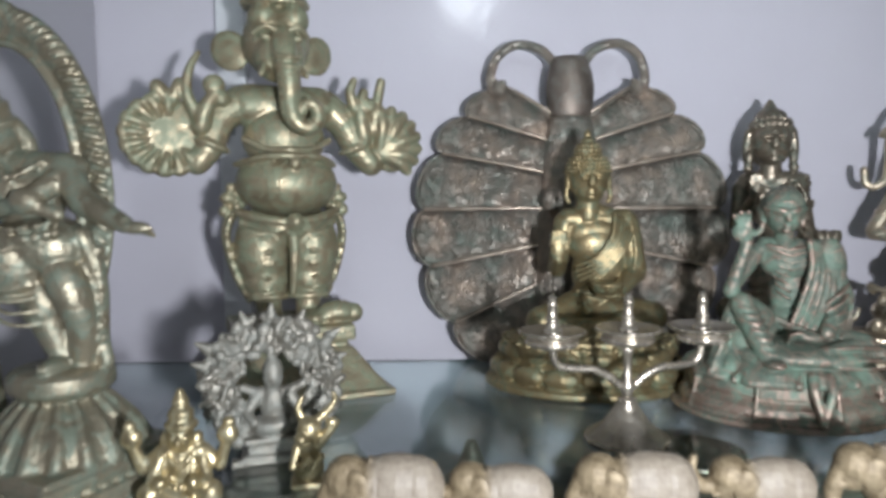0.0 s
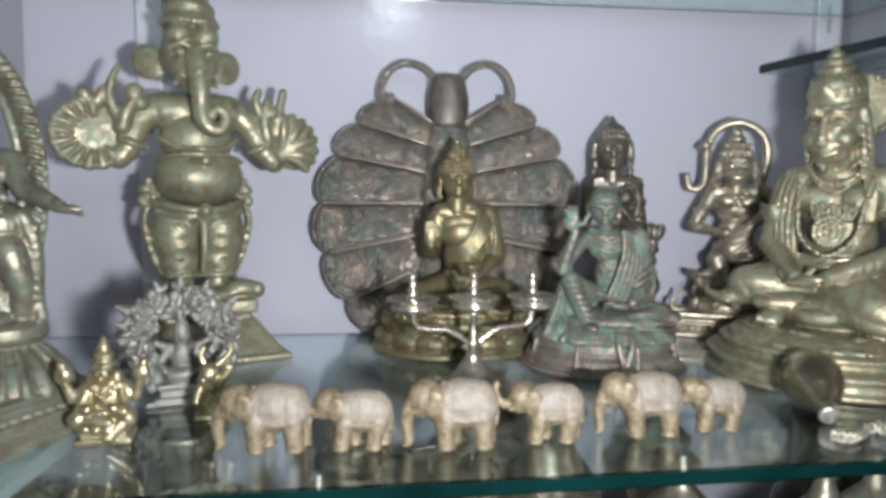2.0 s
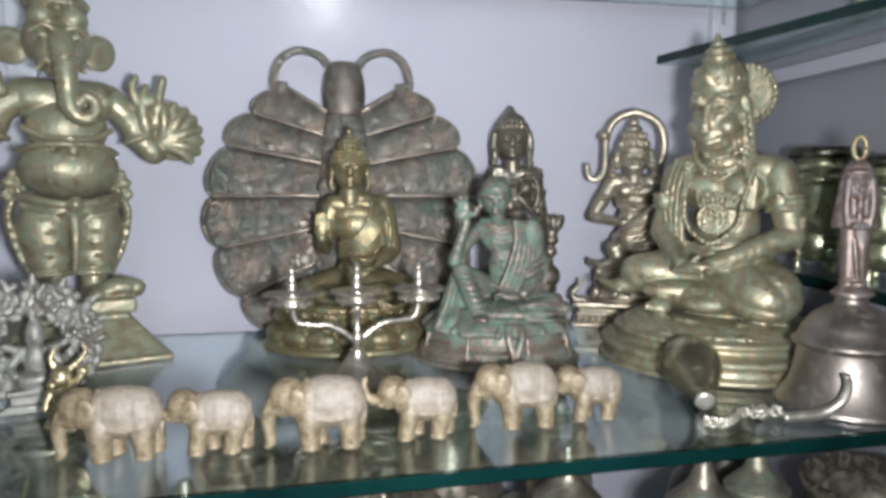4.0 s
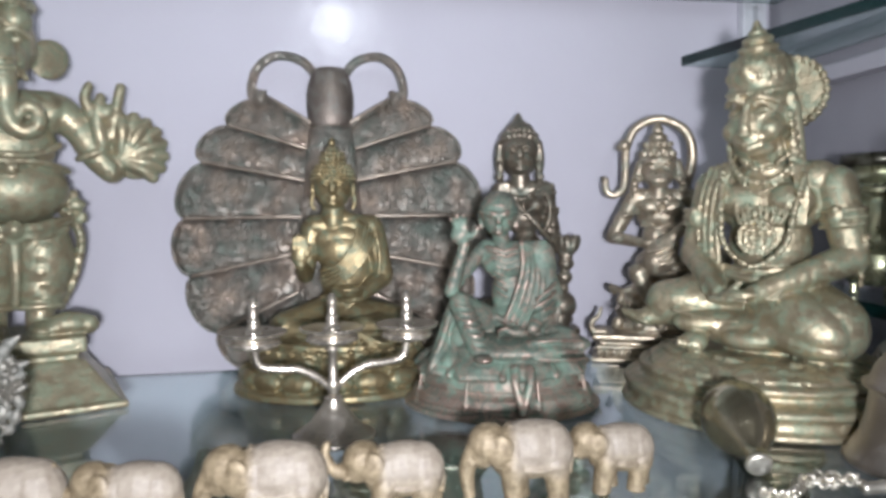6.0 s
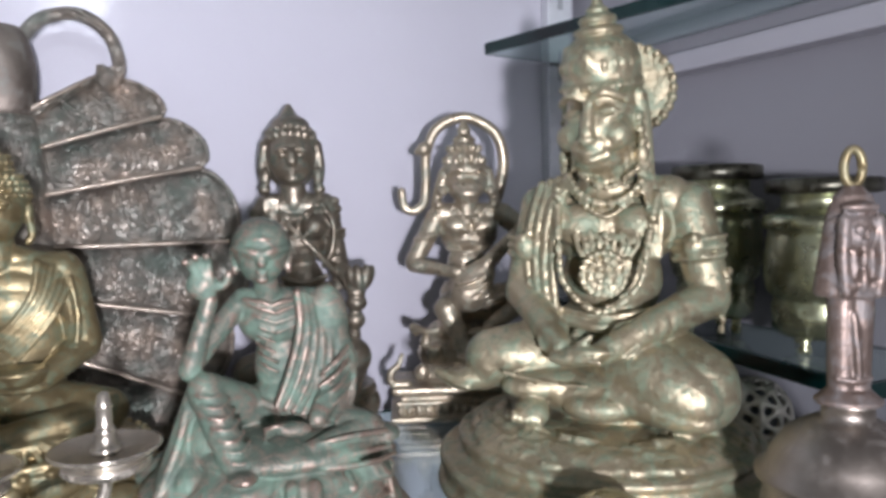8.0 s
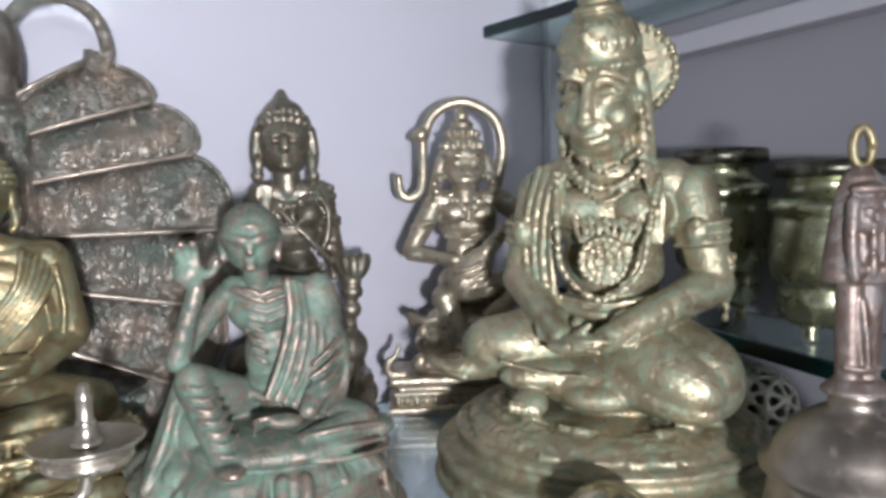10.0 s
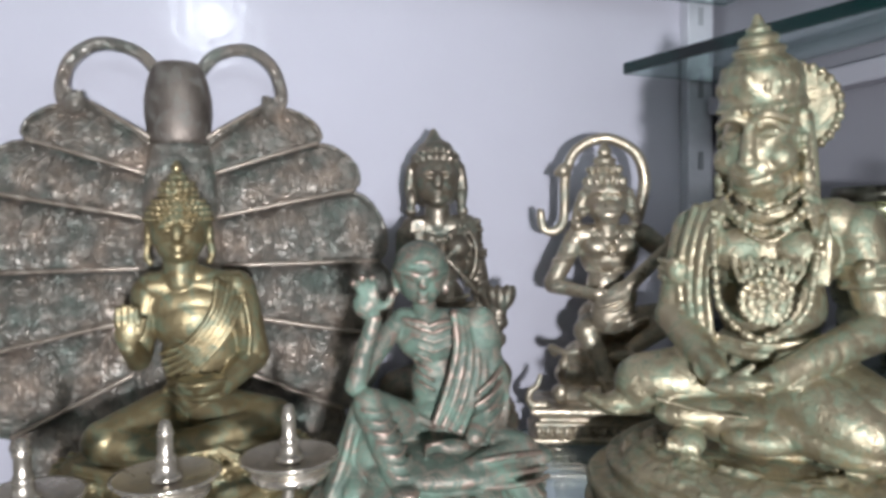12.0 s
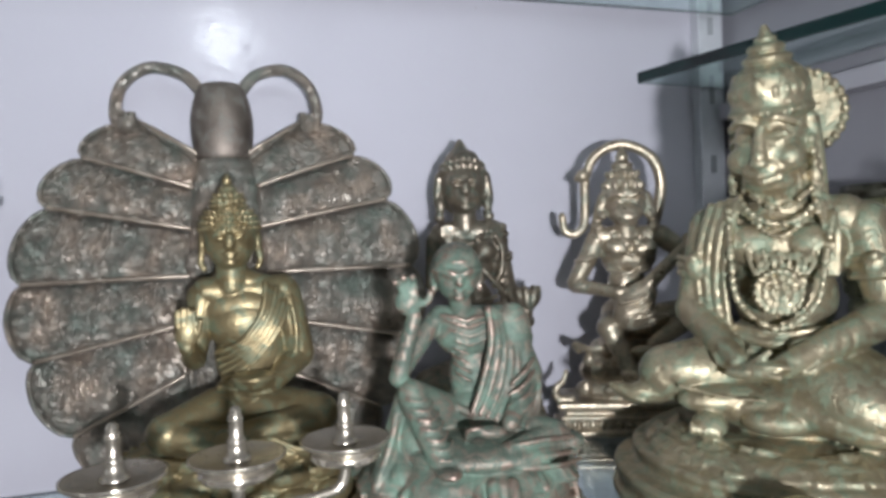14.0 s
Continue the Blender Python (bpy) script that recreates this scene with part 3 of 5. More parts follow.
def green_ascetic():
    k = Cast(0.000259)
    # stepped oval base: flange, rounded moulding, drum
    k.l([(228, 0), (236, 6), (232, 14), (214, 18), (218, 30), (212, 46), (196, 56), (190, 60), (196, 64), (196, 88), (190, 94), (176, 98)], sy=0.80, segs=64)
    k.l([(182, 88), (204, 92), (206, 101), (190, 120), (158, 138), (112, 156), (60, 168)], sy=0.80, segs=96, wobble=lambda a, z: 1 + 0.045 * math.sin(9 * a) + 0.025 * math.sin(17 * a + z * 0.05))
    for i in range(8):
        a = 2 * math.pi * (i + 0.5) / 8
        k.t([(200 * math.cos(a), 160 * math.sin(a), 98), (206 * math.cos(a), 166 * math.sin(a), 60), (218 * math.cos(a), 174 * math.sin(a), 24)], 6, 4)
    for s in (-1, 1):
        k.t([(s * 16 + 44, -150, 118), (s * 17 + 44, -170, 94), (s * 9 + 44, -178, 60), (44 + s * 3, -188, 26)], 11, 8)
    # cloth spread in folds over the seat
    for i in range(9):
        a = radians(196 + 18.5 * i)
        c, s = math.cos(a), math.sin(a)
        k.t([(198 * c, 160 * s, 98), (160 * c + 8, 128 * s, 124), (100 * c + 12, 78 * s - 8, 146), (50 * c + 10, 40 * s, 156)], 9, 5)
    k.e(30, -40, 148, 150, 106, 34, seg=32)
    # raised knee with a wrinkled drape, the cloth falling beside it
    k.c((-20, 20, 190), (-94, -56, 256), 40, 27, 24).c((-94, -58, 252), (-52, -112, 152), 27, 22, 24)
    k.e(-42, -132, 138, 22, 34, 11, (0, 0, 14))
    for i in range(7):
        f = i / 6
        x, y, z = -92 + 42 * f, -84 - 44 * f, 254 - 92 * f
        k.t([(x - 24, y + 24, z + 4), (x - 8, y - 1, z - 2), (x + 14, y - 2, z - 5), (x + 26, y + 22, z + 2)], 5.0, 3.4)
    k.t([(-112, -46, 250), (-128, -52, 190), (-150, -78, 118)], 13, 22).t([(-104, -30, 226), (-116, -44, 160), (-120, -90, 116)], 20, 24).e(-86, -50, 170, 40, 36, 62, (0, 14, 0), 24)
    k.t([(-122, -58, 226), (-136, -78, 170), (-162, -96, 108)], 6, 9)
    # folded leg pushing out to the side
    k.c((40, 0, 186), (150, -62, 168), 42, 30, 24).c((150, -62, 166), (64, -112, 158), 29, 20, 24).e(176, -66, 160, 30, 26, 18, seg=20)
    k.t([(70, -120, 172), (120, -112, 176), (176, -88, 170)], 5).t([(60, -128, 148), (120, -120, 150), (186, -92, 146)], 7, 4)
    k.t([(30, -120, 150), (80, -134, 138), (150, -116, 132), (194, -80, 128)], 7, 4)
    # gaunt body: narrow waist, ribs, collar bones
    k.e(22, 20, 208, 58, 46, 44, seg=24).e(22, 22, 272, 44, 32, 66, seg=24).e(18, 18, 350, 64, 36, 48, seg=28).c((-34, 18, 384), (82, 20, 372), 22, 28, 20)
    k.c((4, 8, 396), (0, -4, 424), 21, 20)
    for i in range(7):
        z, w = 374 - 17 * i, 50 - 3.5 * i
        k.t([(18 - w, -2, z + 8), (18 - w * 0.62, -15 + i * 0.5, z), (14, -19 + i, z - 9)], 2.9, 2.3)
        if i < 3:
            k.t([(22 + w * 0.7, -12, z + 4), (16, -19, z - 9)], 2.9, 2.3)
    k.t([(-34, -4, 388), (-8, -14, 384), (8, -16, 376)], 4).t([(54, -4, 384), (26, -14, 382), (10, -16, 376)], 4)
    # arm with elbow on knee, open hand beside the ear
    k.c((-46, 18, 376), (-116, -36, 288), 19, 17, 20).c((-116, -44, 284), (-84, -40, 396), 18, 13, 20)
    k.e(-94, -42, 420, 24, 12, 25, (0, -12, 0), 16)
    for i, (dx, dz) in enumerate(((-22, 32), (-14, 40), (-4, 40))):
        k.t([(-98 + 8 * i, -44, 432), (-98 + 8 * i + dx * 0.5, -46, 432 + dz * 0.6), (-98 + 8 * i + dx * 0.8, -54, 426 + dz)], 7.5, 6)
    k.t([(-76, -42, 416), (-60, -40, 420), (-54, -42, 436)], 8, 7)
    # other arm under the robe, hand in the lap
    k.c((88, 20, 366), (122, 0, 270), 30, 28, 24).c((122, 0, 262), (72, -82, 200), 25, 15, 24).e(34, -104, 194, 30, 17, 12, (0, 6, 10), 16)
    for i in range(4):
        k.t([(24 - 2 * i, -110 + 4 * i, 202 - 5 * i), (6, -116 + 4 * i, 204 - 5 * i), (-8, -112 + 4 * i, 200 - 6 * i)], 4.5, 3.5)
    k.e(90, 6, 322, 44, 30, 84, (0, 8, 0), 28).e(72, -14, 250, 46, 26, 46, (0, 20, 0), 24)
    for i in range(8):
        k.t([(50 + 9 * i, -20 + 5 * i, 398 - 4 * i), (52 + 12 * i, -34 + 3.5 * i, 340 - 9 * i), (34 + 14 * i, -40 + 1 * i, 270 - 8 * i), (12 + 13 * i, -52 - 3 * i, 216 - 4 * i)], 7.5, 6)
    for i in range(4):
        k.t([(128, -24, 300 - 20 * i), (108, -42 - 8 * i, 282 - 20 * i), (84 - 6 * i, -44 - 12 * i, 262 - 18 * i)], 5, 3.4)
    k.t([(-20, -16, 220), (20, -30, 206), (70, -36, 212)], 8)
    # shaven head with heavy brow, long ears and a thin beard
    k.e(-4, -8, 478, 46, 48, 48, seg=28).e(-4, -16, 450, 36, 37, 34, seg=24)
    k.t([(-44, -26, 474), (-24, -52, 472), (-4, -56, 466), (16, -52, 472), (36, -26, 474)], 7)
    k.t([(-46, -8, 484), (-26, -44, 488), (-4, -54, 490), (18, -44, 488), (38, -8, 484)], 3.5)
    face(k, -4, -50, 456, 66)
    for s in (-1, 1):
        k.e(-4 + s * 43, -4, 464, 7, 11, 24).e(-4 + s * 42, -6, 440, 6, 7, 12)
    return k.done("ascetic_statue", VERDIGRIS, pose(0.100, 0.046, 0, 0, 0, -13) @ Matrix.Diagonal((0.96, 1, 0.93, 1)), "green verdigris bronze statue of a seated ascetic", "statue", 0.00068, 1)


def slender_goddess():
    k = Cast(0.00036)
    k.l([(110, 0), (116, 10), (100, 20), (96, 50), (108, 60), (104, 72)], sy=0.7)
    lotus(k, 104, 72, 20, 56, 16, 22)
    k.e(0, 10, 84, 96, 64, 22)
    k.c((-20, 0, 110), (-78, -36, 104), 34, 28).c((-78, -36, 104), (10, -60, 92), 24, 18)
    k.c((24, 0, 110), (66, -44, 120), 34, 30).c((66, -44, 120), (52, -58, 40), 26, 16)
    # body turned a little to one side
    k.e(6, 14, 150, 50, 36, 46).e(2, 12, 216, 34, 27, 52).e(-6, 8, 300, 48, 30, 44)
    k.e(-26, -18, 318, 19, 17, 18).e(18, -20, 314, 20, 18, 19)
    k.c((-48, 10, 344), (34, 10, 344), 20, 21).c((-10, 8, 350), (-11, 2, 386), 21, 19)
    # one hand raised before the shoulder
    k.c((-58, 8, 332), (-66, 2, 262), 18, 14).c((-66, 2, 262), (-46, -36, 312), 13, 10).e(-42, -42, 330, 13, 8, 18)
    for i in range(4):
        k.c((-52 + 6 * i, -44, 338), (-51 + 6 * i, -46, 358 - 2 * abs(i - 1.5)), 3.4, 2.8, 8)
    # other arm down to a lotus bloom on its stalk
    k.c((40, 8, 332), (54, 2, 258), 18, 15).c((54, 2, 258), (72, -34, 220), 14, 11).e(76, -38, 214, 14, 12, 11)
    for z in (300, 308, 268, 262):
        k.t([(47 + 18 * math.cos(a), 4 + 18 * math.sin(a), z) for a in [2 * math.pi * i / 12 for i in range(13)]], 3, smooth=False)
    k.t([(70, -20, 60), (74, -24, 120), (72, -34, 170), (78, -36, 204)], 10, 9)
    for i in range(7):
        a = 2 * math.pi * i / 7
        k.e(82 + 13 * math.cos(a), -36 + 11 * math.sin(a), 238, 9, 9, 19, (0, 18 * math.cos(a), 0), 10)
    k.e(82, -36, 232, 15, 13, 18).e(76, -38, 200, 16, 14, 13).e(74, -36, 174, 15, 14, 14)
    k.t([(-46, -14, 348), (-14, -36, 312), (24, -34, 272), (50, -12, 240)], 4.5)
    k.t([(30, -10, 348), (46, -18, 318), (44, -16, 280), (30, -22, 256)], 4)
    k.t([(-34, -22, 226), (0, -32, 216), (38, -22, 226)], 7).t([(-30, -22, 240), (0, -30, 232), (34, -22, 240)], 4)
    k.beads([(-44, -12, 350), (-10, -34, 326), (28, -12, 350)], 4.5, 8).beads([(-50, -12, 344), (-8, -42, 296), (36, -12, 344)], 3.6, 7)
    # long curls over the shoulder
    for i in range(12):
        k.e(50 + 3 * math.sin(i * 1.3), 4, 352 - 12 * i, 9, 9, 7, seg=10)
    # head: smooth oval face, beaded tiara, domed hairdo with a point
    k.e(-12, -4, 420, 35, 37, 40, seg=28).e(-12, -12, 402, 29, 30, 26, seg=24)
    face(k, -12, -39, 414, 60)
    k.e(-12, 14, 416, 41, 30, 46, seg=24).e(-12, 8, 446, 38, 36, 26, seg=24).e(-12, 8, 464, 29, 28, 18, seg=20).l([(22, 468), (19, 476), (11, 484), (8, 490), (3, 498)], -14, 8, segs=20)
    for i in range(11):
        a = math.pi * i / 10
        k.e(-12 + 37 * math.cos(a), -30 * math.sin(a) + 2, 438 + 14 * math.sin(a), 5.5, seg=8)
        k.e(-12 + 35 * math.cos(a), -26 * math.sin(a) + 4, 450 + 13 * math.sin(a), 4.5, seg=8)
    for s in (-1, 1):
        k.t([(-12 + s * 37, 2, 436), (-12 + s * 42, 2, 404), (-12 + s * 38, 0, 372)], 9, 7).e(-12 + s * 38, -10, 388, 8, 7, 14).e(-12 + s * 40, -8, 370, 9, 8, 9)
    return k.done("goddess_statue", BRONZE, pose(0.1465, 0.152, 0, 0, 0, -15) @ Matrix.Scale(1.05, 4), "dark bronze statue of a seated goddess with a tall hairdo", "statue", 0.00068, 1)


def vina_player():
    k = Cast(0.00036)
    # box base with mouldings
    k.b(-132, 124, -66, 62, 0, 12, 4).b(-118, 110, -56, 54, 10, 30, 2).b(-124, 116, -60, 58, 28, 36, 3).b(-116, 108, -54, 52, 34, 48, 2).b(-130, 122, -64, 60, 46, 60, 5)
    for i in range(16):
        k.e(-116 + 15.4 * i, -58, 20, 6, 4, 7, seg=8)
    k.t([(-104, -44, 62), (-128, -48, 66), (-130, -50, 84), (-118, -48, 96), (-112, -46, 112)], 9, 4)
    # rock seat
    k.e(-6, 4, 70, 88, 52, 28).e(-14, 8, 104, 72, 46, 36).e(-4, 10, 142, 64, 44, 26)
    for x, z, r in ((-78, 80, 17), (-56, 112, 18), (-72, 132, 13), (-34, 78, 15), (10, 88, 16), (44, 100, 18), (-20, 128, 15), (66, 76, 18), (40, 136, 16)):
        k.e(x, -40, z, r, 11, r * 0.75, (0, x, 0), 10)
    k.t([(-86, -20, 146), (-92, -28, 156), (-70, -44, 150), (-50, -50, 154)], 8, 5)
    # legs: one foot down on the rock, the other knee swung wide
    k.c((-16, 6, 186), (-36, -54, 188), 30, 22, 20).c((-36, -56, 186), (2, -78, 100), 19, 12, 20).e(4, -94, 88, 13, 24, 8)
    k.c((22, 6, 186), (124, -30, 216), 30, 22, 20).c((124, -32, 214), (34, -66, 160), 19, 12, 20).e(18, -76, 152, 22, 11, 9)
    for q in (0.25, 0.85):
        k.t([(-36 + 38 * q + 17 * math.cos(a), -56 - 22 * q + 15 * math.sin(a), 186 - 86 * q) for a in [2 * math.pi * i / 12 for i in range(13)]], 3.2, smooth=False)
    k.t([(-30, -40, 206), (10, -54, 196), (60, -46, 206)], 7).t([(-20, -60, 160), (-4, -66, 130), (-14, -60, 108)], 8, 4)
    # body
    k.e(2, 10, 206, 46, 38, 32).e(4, 8, 256, 34, 28, 44).e(8, 4, 310, 50, 32, 40, seg=20).e(-14, -20, 324, 24, 16, 18).e(32, -20, 322, 24, 16, 18)
    k.c((-36, 8, 344), (66, 8, 342), 20, 20).t([(-30, -16, 286), (6, -28, 280), (40, -16, 286)], 4)
    # plucking arm
    k.c((-46, 6, 340), (-88, -12, 264), 19, 15, 20).c((-88, -14, 260), (-28, -58, 250), 14, 10, 20).e(-16, -64, 250, 17, 10, 11)
    for i in range(4):
        k.t([(-10 + 3 * i, -72, 256 - 5 * i), (6 + 3 * i, -78, 250 - 6 * i), (8 + 3 * i, -78, 240 - 6 * i)], 3.6, 3)
    for x, y, z, r in ((-66, -3, 306, 19), (-76, -22, 260, 15)):
        k.t([(x + r * math.cos(a), y + r * math.sin(a), z + 4 * math.cos(a)) for a in [2 * math.pi * i / 12 for i in range(13)]], 3.6, smooth=False)
    # arm along the neck of the lute
    k.c((72, 6, 338), (124, -2, 300), 19, 15, 20).c((124, -4, 300), (106, -50, 330), 14, 10, 20).e(102, -56, 336, 14, 11, 13)
    # the lute: pear body, ridged front, long neck with a pegbox
    k.e(4, -68, 222, 33, 20, 40, (0, 34, 0), 20).e(14, -70, 240, 25, 17, 34, (0, 38, 0), 20).c((22, -70, 256), (142, -58, 372), 13, 7, 16).e(146, -58, 376, 10)
    for i in range(4):
        k.t([(-22 + 9 * i, -84, 232 - 9 * i), (6 + 7 * i, -90, 240 - 9 * i), (22 + 5 * i, -84, 250 - 9 * i)], 2.4)
    for q in (0.3, 0.5, 0.7, 0.9):
        k.e(22 + 120 * q, -76 + 10 * q, 256 + 116 * q, 9, 4, 3, (0, 44, 0), 8)
    k.beads([(-24, -18, 352), (8, -34, 312), (44, -18, 352)], 4.2, 8).beads([(-18, -18, 356), (8, -30, 332), (38, -18, 356)], 4, 7)
    # head with muzzle, side curls and tiered crown
    k.c((4, 4, 346), (4, 0, 370), 20, 20).e(4, 0, 398, 36, 35, 34, seg=20).e(4, -26, 386, 26, 24, 18, seg=20).e(4, -42, 378, 19, 12, 10).e(4, -36, 368, 18, 12, 7)
    for s in (-1, 1):
        k.e(4 + s * 14, -30, 406, 9, 7, 5).t([(4 + s * 4, -34, 414), (4 + s * 18, -34, 418), (4 + s * 32, -20, 410)], 4)
        k.e(4 + s * 16, -34, 386, 11, 10, 10)
        k.t([(4 + s * 36, 0, 412), (4 + s * 46, 4, 384), (4 + s * 54, 4, 352)], 12, 8).e(4 + s * 40, -8, 382, 8)
        k.e(4 + s * 48, -8, 360, 9, 8, 9)
    k.l([(36, 414), (40, 420), (38, 426), (30, 430), (32, 444), (24, 450), (27, 458), (18, 464), (20, 472), (11, 478), (12, 486), (4, 502)], 2, 2, segs=24)
    for i in range(12):
        a = 2 * math.pi * i / 12
        k.e(2 + 33 * math.cos(a), 2 + 33 * math.sin(a), 434, 6, 6, 8, seg=8).e(2 + 27 * math.cos(a), 2 + 27 * math.sin(a), 455, 5, 5, 6, seg=8)
    # tail looping over the head to a curl
    k.t([(52, 30, 346), (66, 28, 390), (73, 26, 440), (56, 24, 486), (6, 22, 510), (-42, 22, 492), (-62, 22, 448), (-64, 20, 400), (-68, 18, 364), (-86, 16, 350), (-102, 14, 358), (-106, 14, 384)], 11, 7.5)
    k.e(-66, 20, 456, 13).e(-76, 20, 452, 7)
    return k.done("lute_player_statue", BRASS, pose(0.245, 0.138, 0, 0, 0, -24), "brass statue of a crowned seated lute player on a box base", "statue", 0.0007, 1)


def meditating_figure():
    k = Cast(0.00033)
    # round base of two smooth discs under a rough cushion
    k.l([(234, 0), (241, 4), (240, 11), (231, 15), (229, 22), (229, 30), (237, 35), (238, 42), (232, 47), (212, 49), (205, 53), (204, 60), (210, 64), (211, 70), (204, 75), (180, 78)], segs=96)
    k.l([(184, 64), (193, 72), (192, 82), (172, 94), (110, 102)], segs=120, wobble=lambda a, z: 1 + 0.016 * math.sin(7 * a) + 0.012 * math.sin(19 * a + z * 0.15) + 0.006 * math.sin(43 * a))
    rng = random.Random(3)
    for i in range(130):
        a, r = radians(rng.uniform(180, 360)), rng.uniform(140, 195)
        k.t([(r * math.cos(a), r * math.sin(a), 93 - (r - 158) * 0.45), (r * math.cos(a + 0.07), r * math.sin(a + 0.07), 94 - (r - 158) * 0.45), (r * 0.97 * math.cos(a + 0.16), r * 0.97 * math.sin(a + 0.16), 94 - (r - 158) * 0.4)], rng.uniform(4, 9), 3)
    # crossed legs: a long shin lying across, the other thigh full and smooth
    k.c((-30, 10, 192), (-148, -54, 176), 50, 42, 32).e(-92, -40, 180, 88, 46, 42, (0, 4, 26), 36)
    k.e(-60, -66, 148, 74, 36, 24, (0, 0, 26), 28)
    k.c((48, 10, 192), (122, -62, 158), 54, 52, 32).e(68, -66, 166, 98, 54, 48, (0, 16, -32), 44).e(130, -66, 150, 46, 48, 50, seg=32)
    k.e(60, -74, 140, 96, 46, 30, (0, 12, -22), 36).e(10, -52, 136, 112, 56, 34, seg=32).e(0, -100, 128, 44, 24, 18, seg=24)
    k.e(-82, -112, 120, 24, 26, 17, (14, 0, 24), 20)
    for i in range(5):
        k.e(-101 + 8 * i, -134 + 2 * i, 120 - 1.5 * i, 4.6, 10, 9, (20, 0, 10), 12)
    k.t([(-160, -66, 156), (-192, -80, 148), (-222, -86, 158)], 24, 6).t([(-176, -92, 142), (-200, -92, 148), (-220, -88, 156)], 5, 3)
    k.t([(-120, -110, 170), (-60, -112, 160), (-10, -118, 160)], 3, 2)
    # body, narrow at the waist
    k.e(8, 22, 214, 80, 56, 54, seg=32).e(8, 18, 286, 70, 48, 70, seg=32).e(10, 12, 356, 92, 54, 58, seg=36)
    k.c((-66, 18, 398), (84, 18, 396), 32, 34, 24).c((6, 12, 408), (2, 8, 456), 38, 34, 24).e(4, -4, 412, 46, 34, 26, seg=24)
    # arms down to folded hands
    k.c((-92, 16, 388), (-116, -4, 272), 31, 25, 28).c((-116, -6, 266), (-44, -104, 206), 27, 17, 28)
    k.c((110, 16, 386), (138, -4, 270), 34, 27, 28).c((138, -6, 264), (14, -112, 206), 28, 17, 28)
    k.e(-26, -118, 196, 34, 21, 10, seg=20).e(-6, -122, 207, 32, 19, 8, seg=20)
    for i in range(4):
        k.c((-30, -134 + 5 * i, 200 + 2 * i), (8, -140 + 5 * i, 196 + 3 * i), 5, 4, 10)
    k.c((-20, -126, 212), (-4, -128, 226), 6, 4)
    for x, y, z, r in ((-58, -88, 220, 24), (36, -96, 218, 24)):
        k.t([(x + r * 0.75 * math.cos(a), y + r * 0.7 * math.sin(a), z + r * 0.8 * math.sin(a)) for a in [2 * math.pi * i / 14 for i in range(15)]], 4, smooth=False)
    for x, c in ((-104, -1), (124, 1)):
        for z in (318, 330, 342):
            k.t([(x + 34 * math.cos(a), 4 + 34 * math.sin(a), z + 4 * c * math.cos(a)) for a in [2 * math.pi * i / 14 for i in range(15)]], 4, smooth=False)
        k.e(x - 6, -30, 334, 14, 8, 18).e(x - 6, -34, 344, 7, 6, 7)
    for i in range(7):
        k.e(162 - 1.5 * i, -12, 300 - 13 * i, 5, 8, 6, seg=8)
    # cloth over the shoulder, sacred threads, chest
    for i in range(4):
        k.t([(-46 - 13 * i, -24 + 3 * i, 428 - 3 * i), (-60 - 13 * i, -44 + 6 * i, 366), (-66 - 13 * i, -42 + 6 * i, 300), (-58 - 10 * i, -50, 232)], 7, 5)
    for i in range(3):
        k.t([(48 + 8 * i, -28 + 3 * i, 432 - 2 * i), (62 + 8 * i, -46 + 3 * i, 380), (64 + 6 * i, -46, 320)], 3.6, 3)
    k.e(-30, -30, 362, 38, 20, 30, seg=24).e(50, -30, 360, 40, 20, 30, seg=24)
    for i in range(9):
        k.t([(-34 + 10 * i, -52 + abs(i - 4), 352 - 3 * (i % 2)), (-31 + 10 * i, -57 + abs(i - 4), 338 + 3 * (i % 2)), (-24 + 8 * i, -60, 322)], 4, 3)
    k.beads([(-44, -30, 428), (-26, -48, 404), (8, -56, 390), (40, -48, 404), (56, -30, 428)], 6, 11)
    k.beads([(-38, -32, 440), (8, -52, 412), (50, -32, 440)], 5, 9).beads([(-52, -30, 420), (8, -62, 374), (64, -30, 420)], 4, 8)
    k.beads([(-60, -34, 412), (-54, -62, 340), (-44, -72, 284), (4, -80, 250), (50, -72, 284), (62, -62, 340), (74, -34, 412)], 6, 10)
    k.l([(30, 0), (31, 4), (26, 6), (10, 6)], 6, -64, z=298, rot=(82, 0, 0), segs=28)
    for r, n in ((29, 20), (19, 13), (9, 6)):
        for i in range(n):
            a = 2 * math.pi * i / n
            k.e(6 + r * math.cos(a), -70, 298 + r * math.sin(a), 4.5, 5, 4.5, seg=8)
    k.t([(-56, -42, 236), (4, -58, 226), (72, -42, 238)], 8).t([(-54, -44, 248), (4, -58, 240), (70, -44, 250)], 4)
    # head, bowed and turned a little: broad cheeks, pouting muzzle, trimmed beard
    h = Cast(1)
    h.e(2, 2, 524, 54, 50, 62, seg=32).e(2, -26, 506, 50, 40, 40, seg=32).e(2, -50, 492, 33, 22, 19, seg=24).e(2, -34, 470, 38, 28, 20, seg=24)
    h.t([(-28, -54, 490), (0, -72, 482), (32, -54, 490)], 5).t([(-22, -56, 478), (2, -68, 473), (26, -56, 478)], 6).e(2, -70, 500, 13, 9, 8)
    h.c((2, -52, 544), (2, -66, 508), 8, 11, 16)
